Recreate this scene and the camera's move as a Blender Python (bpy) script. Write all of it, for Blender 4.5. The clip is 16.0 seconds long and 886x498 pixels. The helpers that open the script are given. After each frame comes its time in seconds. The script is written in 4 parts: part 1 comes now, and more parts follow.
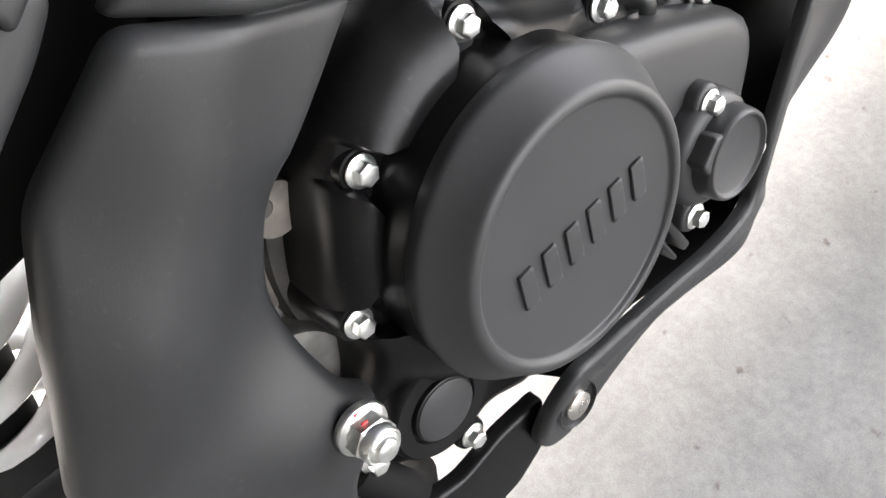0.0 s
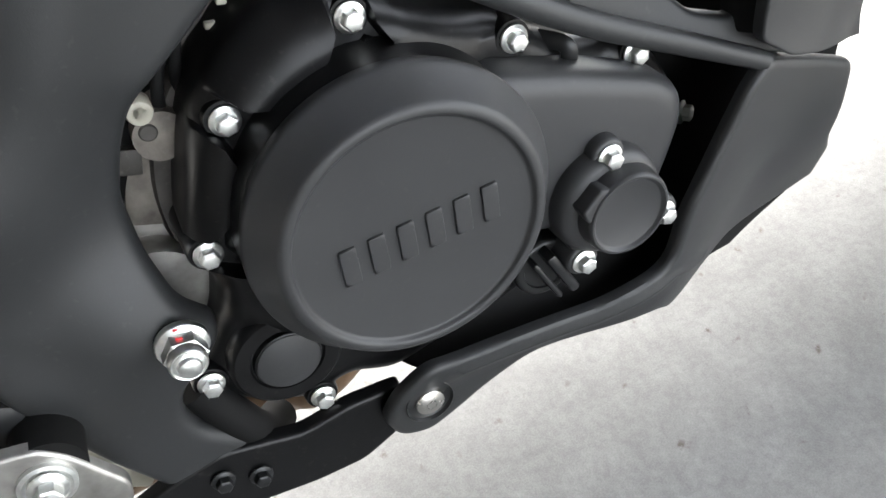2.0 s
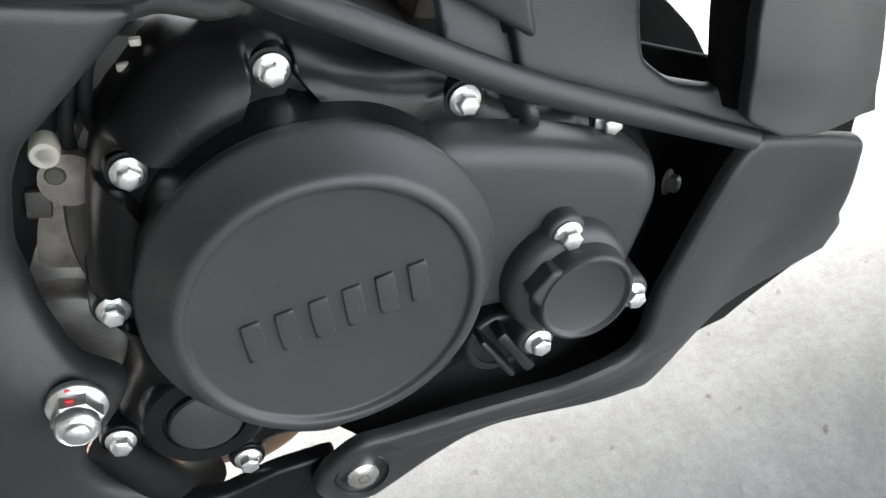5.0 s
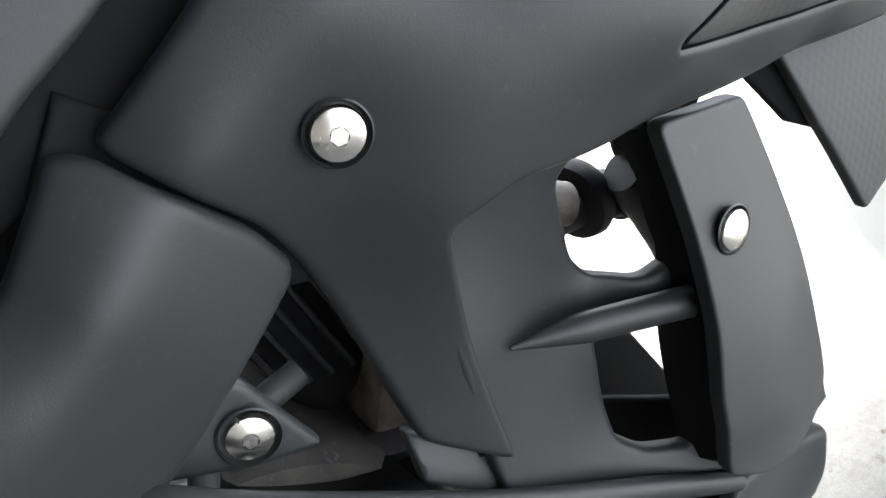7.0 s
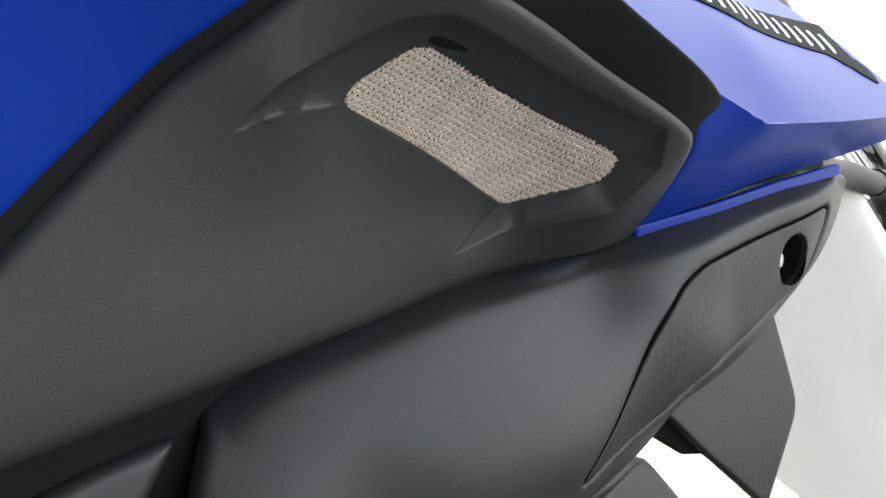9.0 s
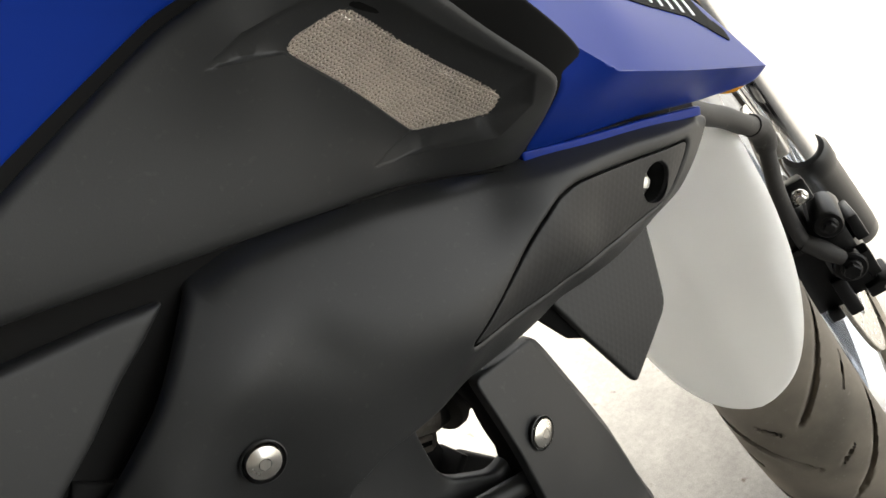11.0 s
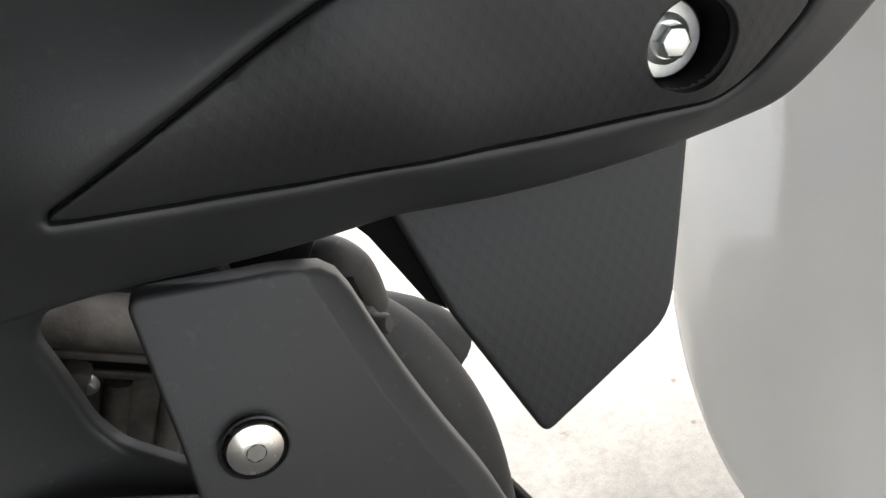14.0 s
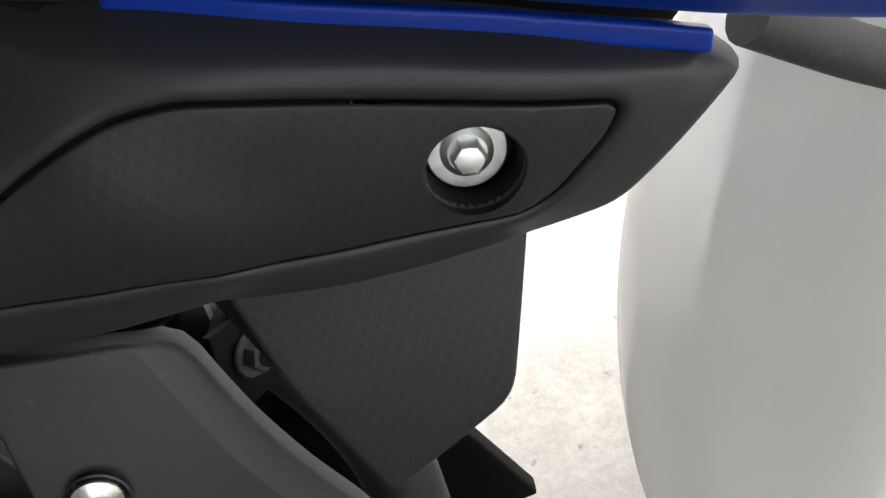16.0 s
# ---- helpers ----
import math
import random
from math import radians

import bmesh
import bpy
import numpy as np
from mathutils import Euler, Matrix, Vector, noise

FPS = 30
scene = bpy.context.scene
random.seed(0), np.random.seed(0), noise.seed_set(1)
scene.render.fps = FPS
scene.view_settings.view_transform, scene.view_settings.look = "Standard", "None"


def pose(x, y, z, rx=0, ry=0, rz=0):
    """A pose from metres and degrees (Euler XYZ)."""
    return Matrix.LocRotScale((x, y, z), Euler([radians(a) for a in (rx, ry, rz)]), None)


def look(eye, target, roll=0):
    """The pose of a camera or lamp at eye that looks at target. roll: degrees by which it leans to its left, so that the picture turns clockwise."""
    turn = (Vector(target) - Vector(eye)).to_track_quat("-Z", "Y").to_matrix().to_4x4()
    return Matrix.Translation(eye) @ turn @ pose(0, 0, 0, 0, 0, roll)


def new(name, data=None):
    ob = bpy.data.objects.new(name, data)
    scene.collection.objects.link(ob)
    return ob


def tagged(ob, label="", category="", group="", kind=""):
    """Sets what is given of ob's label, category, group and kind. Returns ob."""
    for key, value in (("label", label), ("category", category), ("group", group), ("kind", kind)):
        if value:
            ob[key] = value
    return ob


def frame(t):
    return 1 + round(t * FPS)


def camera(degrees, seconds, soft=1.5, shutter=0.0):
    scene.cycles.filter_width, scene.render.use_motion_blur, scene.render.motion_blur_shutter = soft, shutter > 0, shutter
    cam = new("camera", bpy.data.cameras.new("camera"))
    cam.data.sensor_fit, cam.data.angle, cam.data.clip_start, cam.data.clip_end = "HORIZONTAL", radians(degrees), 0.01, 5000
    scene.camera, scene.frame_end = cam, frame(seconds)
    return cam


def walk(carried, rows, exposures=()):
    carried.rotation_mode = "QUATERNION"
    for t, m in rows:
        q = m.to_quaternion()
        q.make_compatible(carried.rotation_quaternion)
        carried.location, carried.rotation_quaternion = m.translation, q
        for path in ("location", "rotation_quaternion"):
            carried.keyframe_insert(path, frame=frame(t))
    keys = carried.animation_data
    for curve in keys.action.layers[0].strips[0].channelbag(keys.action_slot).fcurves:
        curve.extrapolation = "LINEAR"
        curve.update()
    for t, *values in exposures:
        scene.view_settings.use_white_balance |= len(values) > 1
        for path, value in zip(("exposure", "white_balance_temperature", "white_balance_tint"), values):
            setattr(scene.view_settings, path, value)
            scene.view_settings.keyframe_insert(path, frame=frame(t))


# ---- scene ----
# ---- camera and its way (metres and degrees, world) ----
cam = camera(55.17, 16.0)
ROWS = [
    (0, -0.1467, -0.1808, 0.6873, 35.92, 10.31, -45.5),
    (0.5, -0.1179, -0.2089, 0.6835, 36.72, 10.36, -41.71),
    (1, -0.0947, -0.2426, 0.6905, 37.52, 9.81, -36.45),
    (1.5, -0.0802, -0.2657, 0.69, 38.53, 8.19, -30.52),
    (2, -0.0645, -0.2727, 0.6884, 39.03, 6.95, -27.01),
    (2.5, -0.047, -0.2807, 0.6899, 39.55, 6.32, -24.45),
    (3, -0.0348, -0.2835, 0.7015, 40.08, 5.73, -22.37),
    (3.5, -0.0363, -0.2472, 0.7028, 38.7, 4.72, -22.22),
    (4, -0.0208, -0.2342, 0.6769, 38.47, 5.54, -22.01),
    (4.2, -0.0067, -0.243, 0.6725, 38.74, 6.45, -21.16),
    (6.3, 0.0062, -0.2508, 0.7078, 41.12, 6.82, -22.14),
    (6.5, 0.0082, -0.2339, 0.7158, 43.89, 8.46, -25.2),
    (6.8, 0.0098, -0.2013, 0.7221, 49.51, 10.32, -31.31),
    (7, 0.0182, -0.183, 0.7368, 51.57, 11.47, -34.1),
    (7.5, 0.034, -0.1614, 0.771, 53.6, 14.4, -39.92),
    (8, 0.0461, -0.1569, 0.7876, 55.74, 16.4, -43.49),
    (8.5, 0.0585, -0.1615, 0.8177, 57.1, 17.25, -44.78),
    (8.7, 0.065, -0.1663, 0.8328, 57.3, 17.61, -44.81),
    (10.8, 0.0229, -0.2523, 0.8859, 54.5, 16.17, -46.27),
    (11, 0.0232, -0.2597, 0.879, 53.71, 16.31, -46.48),
    (11.5, 0.0454, -0.2751, 0.8549, 51.79, 16.65, -45.27),
    (12, 0.0885, -0.2673, 0.8119, 50.76, 15.39, -42.15),
    (12.5, 0.1263, -0.2377, 0.7867, 50.1, 13.2, -38.99),
    (13, 0.1573, -0.1947, 0.7493, 51.43, 9.98, -35.67),
    (13.5, 0.2014, -0.1851, 0.7202, 52.67, 8.81, -27.82),
    (14, 0.2489, -0.1826, 0.6983, 52.81, 11.08, -17.64),
    (14.5, 0.2667, -0.1707, 0.7105, 50.58, 10.03, -14.6),
    (15, 0.2998, -0.1771, 0.7254, 49.37, 11.9, -11.0),
    (15.5, 0.3334, -0.1731, 0.7268, 47.69, 14.23, -8.82),
    (16, 0.3475, -0.1675, 0.7233, 46.44, 14.76, -8.94),
]

walk(cam, [(t, pose(x, y, z, rx, ry, rz)) for t, x, y, z, rx, ry, rz in ROWS],
     exposures=[(0, 4.15, 6800, 14), (1.0, 3.85, 6650, 13), (2.0, 3.6, 6500, 10), (3.0, 3.5, 6450, 9), (6.3, 3.75, 6400, 9), (7.2, 3.6, 6350, 10), (8.7, 3.3, 6450, 10), (10.8, 2.6, 7100, 9), (12.0, 2.45, 7300, 10), (12.6, 2.3, 7200, 9), (13.5, 2.4, 6850, 11), (14.5, 2.5, 6700, 11), (15.0, 2.6, 6600, 11), (16.0, 2.35, 6750, 11)])

# ---- light: an overcast sky and sun, screened by an unseen ceiling and walls ----
world = bpy.data.worlds.new("sky")
scene.world = world
world.use_nodes = True
wn = world.node_tree
sky = wn.nodes.new("ShaderNodeTexSky")
sky.sky_type = "NISHITA"
sky.sun_disc = False
sky.sun_elevation, sky.sun_rotation = radians(44), radians(31)
soft = wn.nodes.new("ShaderNodeMixRGB")
soft.inputs[0].default_value = 0.75
soft.inputs[2].default_value = (6.0, 6.1, 6.2, 1)
wn.links.new(sky.outputs[0], soft.inputs[1])
wn.links.new(soft.outputs[0], wn.nodes["Background"].inputs[0])
wn.nodes["Background"].inputs[1].default_value = 0.11
sun = new("sun", bpy.data.lights.new("sun", "SUN"))
sun.data.energy, sun.data.angle, sun.data.color = 7.5, radians(8), (1.0, 0.97, 0.93)
sun.matrix_world = look((1.40, 2.37, 2.70), (0, 0, 0))


# ---- materials ----
def mat(name, base, rough=0.5, metal=0.0, spot=0.15, scale=40.0, grain=0.1, grain_scale=900.0, rough_var=0.1, coat=0.0, dust=0.0, bump_mm=0.1):
    """A surface with blotches at one scale and grain at another."""
    m = bpy.data.materials.new(name)
    m.use_nodes = True
    n, l = m.node_tree.nodes, m.node_tree.links
    b = n["Principled BSDF"]
    co = n.new("ShaderNodeTexCoord")
    big, fine = n.new("ShaderNodeTexNoise"), n.new("ShaderNodeTexNoise")
    big.inputs["Scale"].default_value, big.inputs["Detail"].default_value = scale, 5
    fine.inputs["Scale"].default_value, fine.inputs["Detail"].default_value = grain_scale, 3
    for t in (big, fine):
        l.new(co.outputs["Object"], t.inputs["Vector"])
    ramp = n.new("ShaderNodeMapRange")
    ramp.inputs[1].default_value, ramp.inputs[2].default_value = 0.3, 0.7
    ramp.inputs[3].default_value, ramp.inputs[4].default_value = 1 - spot, 1 + spot
    l.new(big.outputs[0], ramp.inputs[0])
    mul = n.new("ShaderNodeVectorMath")
    mul.operation = "SCALE"
    mul.inputs[0].default_value = base
    l.new(ramp.outputs[0], mul.inputs["Scale"])
    colour = mul.outputs[0]
    if dust:
        speck = n.new("ShaderNodeTexNoise")
        speck.inputs["Scale"].default_value, speck.inputs["Detail"].default_value = 260, 8
        l.new(co.outputs["Object"], speck.inputs["Vector"])
        cut = n.new("ShaderNodeMapRange")
        cut.inputs[1].default_value, cut.inputs[2].default_value = 0.62, 0.8
        cut.inputs[4].default_value = dust
        l.new(speck.outputs[0], cut.inputs[0])
        mix = n.new("ShaderNodeMixRGB")
        mix.inputs[2].default_value = (0.3, 0.28, 0.25, 1)
        l.new(cut.outputs[0], mix.inputs[0])
        l.new(colour, mix.inputs[1])
        colour = mix.outputs[0]
    l.new(colour, b.inputs["Base Color"])
    rr = n.new("ShaderNodeMapRange")
    rr.inputs[3].default_value, rr.inputs[4].default_value = max(rough - rough_var, 0.02), min(rough + rough_var, 1)
    l.new(big.outputs[0], rr.inputs[0])
    l.new(rr.outputs[0], b.inputs["Roughness"])
    b.inputs["Metallic"].default_value = metal
    b.inputs["Coat Weight"].default_value = coat
    b.inputs["Coat Roughness"].default_value = 0.06
    bump = n.new("ShaderNodeBump")
    bump.inputs["Strength"].default_value, bump.inputs["Distance"].default_value = grain, bump_mm / 1000
    l.new(fine.outputs[0], bump.inputs["Height"])
    l.new(bump.outputs[0], b.inputs["Normal"])
    return m


PLASTIC = mat("matte_black_plastic", (0.0185, 0.0193, 0.0200), 0.47, 0, 0.12, 14, 0.5, 1500, 0.06, dust=0.05)
PLASTIC_SMOOTH = mat("satin_black_plastic", (0.012, 0.0125, 0.013), 0.34, 0, 0.1, 20, 0.25, 1500, 0.06)
# black for real trim, and for sheets that stand in for shade in gaps
TRIM_AND_SHADE = mat("dark_trim_and_gap_shade", (0.005, 0.005, 0.005), 0.75, 0, 0.2, 40, 0.3, 900, 0.1)
# black paint, taken darker for the shaded walls of the engine cover
CASE = mat("black_painted_shaded_casting", (0.0042, 0.0043, 0.0046), 0.34, 0, 0.2, 45, 0.3, 700, 0.1, dust=0.06)
COVER = mat("matte_black_cover", (0.0275, 0.028, 0.029), 0.46, 0, 0.08, 25, 0.5, 1300, 0.05, dust=0.03)
ALLOY = mat("bare_alloy", (0.34, 0.33, 0.31), 0.45, 0.85, 0.35, 60, 0.5, 500, 0.15, dust=0.3)
DULL = mat("dusty_casting", (0.055, 0.051, 0.046), 0.6, 0.35, 0.5, 50, 0.6, 400, 0.15, dust=0.4)
DUSTY = mat("dust_caked_alloy", (0.165, 0.148, 0.128), 0.7, 0.3, 0.5, 70, 0.8, 350, 0.15, dust=0.5, bump_mm=0.4)
ZINC = mat("zinc_plated_steel", (0.72, 0.73, 0.71), 0.38, 1.0, 0.12, 300, 0.2, 800, 0.12)
STEEL = mat("brushed_steel", (0.66, 0.64, 0.6), 0.25, 1.0, 0.1, 200, 0.15, 600, 0.08)
CHROME = mat("chromed_tube", (0.8, 0.8, 0.8), 0.1, 1.0, 0.05, 80, 0.03, 500, 0.04)
BLUE = mat("blue_satin_paint", (0.0015, 0.024, 0.225), 0.38, 0.0, 0.06, 12, 0.08, 1800, 0.05, coat=0.0)
WHITE = mat("pearl_white_paint", (0.90, 0.895, 0.87), 0.25, 0, 0.03, 10, 0.03, 900, 0.04, coat=1.0)
RUBBER = mat("black_rubber", (0.022, 0.021, 0.020), 0.65, 0, 0.25, 40, 0.5, 700, 0.1, dust=0.15)
TYRE = mat("dusty_tyre_rubber", (0.165, 0.144, 0.116), 0.8, 0, 0.4, 16, 0.6, 700, 0.08, dust=0.35)
RIM = mat("dark_silver_rim", (0.45, 0.47, 0.5), 0.22, 0.9, 0.1, 60, 0.1, 500, 0.08)
MESHWIRE = mat("dull_metal_mesh", (0.50, 0.445, 0.385), 0.75, 0.0, 0.12, 90, 0.2, 600, 0.1)
RUST = mat("heat_browned_pipe", (0.20, 0.13, 0.08), 0.5, 0.6, 0.4, 50, 0.4, 400, 0.15)
RED = mat("red_paint_mark", (0.6, 0.03, 0.03), 0.5, 0, 0.2, 400, 0.2, 900)
CREAM = mat("cream_plastic", (0.32, 0.305, 0.25), 0.5, 0, 0.2, 60, 0.3, 500)
PLASTER = mat("painted_plaster", (0.06, 0.058, 0.055), 0.8, 0, 0.1, 2, 0.3, 60, 0.05)
WALL = mat("pale_painted_wall", (0.24, 0.233, 0.22), 0.8, 0, 0.1, 2, 0.3, 60, 0.05)
AMBER = mat("amber_lens", (0.75, 0.30, 0.01), 0.2, 0, 0.08, 60, 0.05, 600, coat=0.4)
SILVER = mat("silver_painted_plastic", (0.6, 0.62, 0.64), 0.35, 0.3, 0.08, 40, 0.1, 700)


def textured_plastic():
    """Matte plastic with a fine pattern of small round dimples in staggered rows."""
    m = mat("dotted_plastic", (0.013, 0.0135, 0.014), 0.5, 0, 0.1, 20, 0.4, 1500, 0.06)
    n, l = m.node_tree.nodes, m.node_tree.links
    co = n.new("ShaderNodeTexCoord")
    near = []
    for shift in (0.0, 0.5):
        place, part_of, middle = n.new("ShaderNodeMapping"), n.new("ShaderNodeVectorMath"), n.new("ShaderNodeMapping")
        place.inputs["Location"].default_value, place.inputs["Scale"].default_value = (shift, 0, shift), (233, 0, 134.5)
        part_of.operation = "FRACTION"
        middle.inputs["Location"].default_value, middle.inputs["Scale"].default_value = (-0.5, 0, -0.866), (1, 0, 1.732)
        size = n.new("ShaderNodeVectorMath")
        size.operation = "LENGTH"
        l.new(co.outputs["Object"], place.inputs["Vector"]), l.new(place.outputs[0], part_of.inputs[0])
        l.new(part_of.outputs[0], middle.inputs["Vector"]), l.new(middle.outputs[0], size.inputs[0])
        near.append(size.outputs["Value"])
    least = n.new("ShaderNodeMath")
    least.operation = "MINIMUM"
    l.new(near[0], least.inputs[0]), l.new(near[1], least.inputs[1])
    r = n.new("ShaderNodeMapRange")
    r.inputs[1].default_value, r.inputs[2].default_value = 0.24, 0.36
    r.inputs[3].default_value, r.inputs[4].default_value = 0, 1
    l.new(least.outputs[0], r.inputs[0])
    b = n.new("ShaderNodeBump")
    b.inputs["Strength"].default_value, b.inputs["Distance"].default_value = 0.15, 0.0003
    l.new(r.outputs[0], b.inputs["Height"])
    l.new(b.outputs[0], n["Principled BSDF"].inputs["Normal"])
    return m


DOTTED = textured_plastic()
for m, gloss in ((PLASTIC, 0.36), (PLASTIC_SMOOTH, 0.36), (DOTTED, 0.36), (COVER, 0.36), (BLUE, 0.2), (MESHWIRE, 0.15), (TRIM_AND_SHADE, 0.15), (CASE, 0.25)):
    m.node_tree.nodes["Principled BSDF"].inputs["Specular IOR Level"].default_value = gloss


def concrete():
    """Pale trowelled concrete: clouds, faint mottling, scattered brownish pits."""
    m = mat("worn_concrete", (0.135, 0.132, 0.126), 0.82, 0, 0.05, 2.5, 0.35, 90, 0.08, bump_mm=1)
    n, l = m.node_tree.nodes, m.node_tree.links
    b = n["Principled BSDF"]
    colour = b.inputs["Base Color"].links[0].from_socket
    co = n.new("ShaderNodeTexCoord")

    def cloud(scale, detail, lo, hi, out_lo, out_hi, rough=0.55):
        t = n.new("ShaderNodeTexNoise")
        t.inputs["Scale"].default_value, t.inputs["Detail"].default_value, t.inputs["Roughness"].default_value = scale, detail, rough
        l.new(co.outputs["Object"], t.inputs["Vector"])
        r = n.new("ShaderNodeMapRange")
        r.interpolation_type = "SMOOTHSTEP"
        for k, v in enumerate((lo, hi, out_lo, out_hi)):
            r.inputs[k + 1].default_value = v
        l.new(t.outputs[0], r.inputs[0])
        return r.outputs[0]

    def times(a, c):
        k = n.new("ShaderNodeMath")
        k.operation = "MULTIPLY"
        l.new(a, k.inputs[0]), l.new(c, k.inputs[1])
        return k.outputs[0]

    tone = times(times(cloud(6, 5, 0.32, 0.62, 0.86, 1.04), cloud(30, 8, 0.3, 0.7, 0.86, 1.08, 0.72)), times(cloud(130, 8, 0.3, 0.65, 0.90, 1.05), cloud(600, 4, 0.3, 0.7, 0.88, 1.08)))
    v = n.new("ShaderNodeTexVoronoi")
    v.inputs["Scale"].default_value = 33
    warp = n.new("ShaderNodeTexNoise")
    warp.inputs["Scale"].default_value = 60
    l.new(co.outputs["Object"], warp.inputs["Vector"])
    add = n.new("ShaderNodeVectorMath")
    add.operation = "MULTIPLY_ADD"
    add.inputs[1].default_value = (0.02, 0.02, 0.02)
    l.new(warp.outputs["Color"], add.inputs[0]), l.new(co.outputs["Object"], add.inputs[2])
    l.new(add.outputs[0], v.inputs["Vector"])
    pit = n.new("ShaderNodeMapRange")
    pit.inputs[1].default_value, pit.inputs[2].default_value, pit.inputs[3].default_value, pit.inputs[4].default_value = 0.05, 0.15, 1, 0
    l.new(v.outputs["Distance"], pit.inputs[0])
    chips = times(times(pit.outputs[0], cloud(17, 4, 0.38, 0.50, 0, 1)), cloud(190, 6, 0.38, 0.56, 0.1, 1))
    s = n.new("ShaderNodeVectorMath")
    s.operation = "SCALE"
    l.new(colour, s.inputs[0]), l.new(tone, s.inputs["Scale"])
    mix = n.new("ShaderNodeMixRGB")
    mix.inputs[2].default_value = (0.062, 0.052, 0.042, 1)
    l.new(chips, mix.inputs[0]), l.new(s.outputs[0], mix.inputs[1])
    l.new(mix.outputs[0], b.inputs["Base Color"])
    return m


CONCRETE = concrete()


# ---- shape tools ----
def part(name, bm, material, parent=None, label="", sharp=40):
    """One mesh object out of a bmesh, under a thing or a part."""
    bmesh.ops.recalc_face_normals(bm, faces=bm.faces)
    for f in bm.faces:
        f.smooth = True
    for e in bm.edges:
        if len(e.link_faces) == 2 and e.calc_face_angle(0) > radians(sharp):
            e.smooth = False
    me = bpy.data.meshes.new(name)
    bm.to_mesh(me)
    bm.free()
    me.materials.append(material)
    ob = new(name, me)
    ob.parent = parent
    if label:
        ob["label"] = label
    return ob


def rounded(pts, r=0.004, n=4):
    """A closed outline with its corners rounded; a point may carry its own radius."""
    out = []
    k = len(pts)
    for i, p in enumerate(pts):
        a, b, c = Vector(pts[i - 1][:2]), Vector(p[:2]), Vector(pts[(i + 1) % k][:2])
        rad = p[2] if len(p) > 2 else r
        u, v = a - b, c - b
        d = min(rad, u.length * 0.45, v.length * 0.45)
        u, v = b + u.normalized() * d, b + v.normalized() * d
        for j in range(n + 1):
            s = j / n
            q = u * (1 - s) ** 2 + b * 2 * s * (1 - s) + v * s * s
            out.append((q.x, q.y))
    return out


def resample(pts, step, closed=True):
    out = []
    loop = list(pts) + ([pts[0]] if closed else [])
    for a, b in zip(loop, loop[1:]):
        d = math.dist(a, b)
        if d < 1e-7:
            continue
        k = max(1, int(d / step + 0.5))
        out += [(a[0] + (b[0] - a[0]) * j / k, a[1] + (b[1] - a[1]) * j / k) for j in range(k)]
    if not closed:
        out.append(loop[-1])
    clean = [out[0]]
    for p in out[1:]:
        if math.dist(p, clean[-1]) > 0.25 * min(step, 0.002):
            clean.append(p)
    return clean


def far_from(points, pts, closed=True):
    """Distance of each point from a line of points."""
    P = np.asarray(points, float)
    A = np.asarray(pts, float)
    B = np.roll(A, -1, 0) if closed else A[1:]
    A = A if closed else A[:-1]
    best = np.full(len(P), 1e9)
    for a, b in zip(A, B):
        ab = b - a
        t = np.clip(((P - a) @ ab) / (ab @ ab + 1e-15), 0, 1)
        best = np.minimum(best, np.hypot(*(P - a - t[:, None] * ab).T))
    return best


def within(points, pts):
    P, A = np.asarray(points, float), np.asarray(pts, float)
    B = np.roll(A, -1, 0)
    odd = np.zeros(len(P), bool)
    for a, b in zip(A, B):
        cross = (a[1] > P[:, 1]) != (b[1] > P[:, 1])
        odd ^= cross & (P[:, 0] < (b[0] - a[0]) * (P[:, 1] - a[1]) / (b[1] - a[1] + 1e-15) + a[0])
    return odd


def bend(*ctrl):
    """A smooth sheet y(x, z) through a few given (x, z, y)."""
    C = np.array(ctrl, float)
    k = len(C)

    def phi(d2):
        return 0.5 * d2 * np.log(d2 + 1e-12)

    D = ((C[:, None, :2] - C[None, :, :2]) ** 2).sum(-1)
    L = np.zeros((k + 3, k + 3))
    L[:k, :k] = phi(D) + 2e-6 * np.eye(k)
    L[:k, k], L[:k, k + 1 :] = 1, C[:, :2]
    L[k:, :k] = L[:k, k:].T
    w = np.linalg.solve(L, np.r_[C[:, 2], 0, 0, 0])

    def sheet(P):
        P = np.asarray(P, float).reshape(-1, 2)
        d = ((P[:, None] - C[None, :, :2]) ** 2).sum(-1)
        return phi(d) @ w[:k] + w[k] + P @ w[k + 1 :]

    return sheet


def creased(sheet, *folds):
    """The sheet with folds along straight lines, beyond which it falls away: (from, to, steepness)."""
    def sheet_with(P):
        P = np.asarray(P, float).reshape(-1, 2)
        y = sheet(P)
        for a, b, k in folds:
            a, b = np.array(a), np.array(b)
            n = np.array([b[1] - a[1], a[0] - b[0]]) / math.dist(a, b)
            d = (P - a) @ n
            t = ((P - a) @ (b - a)) / ((b - a) @ (b - a))
            fade = np.clip(np.minimum(t + 0.15, 1.15 - t) * 6, 0, 1)
            s = 0.5 * (d + np.sqrt(d * d + 0.0025 ** 2))
            y = y + k * s * np.exp(-((s / 0.034) ** 2)) * fade
        return y

    return sheet_with


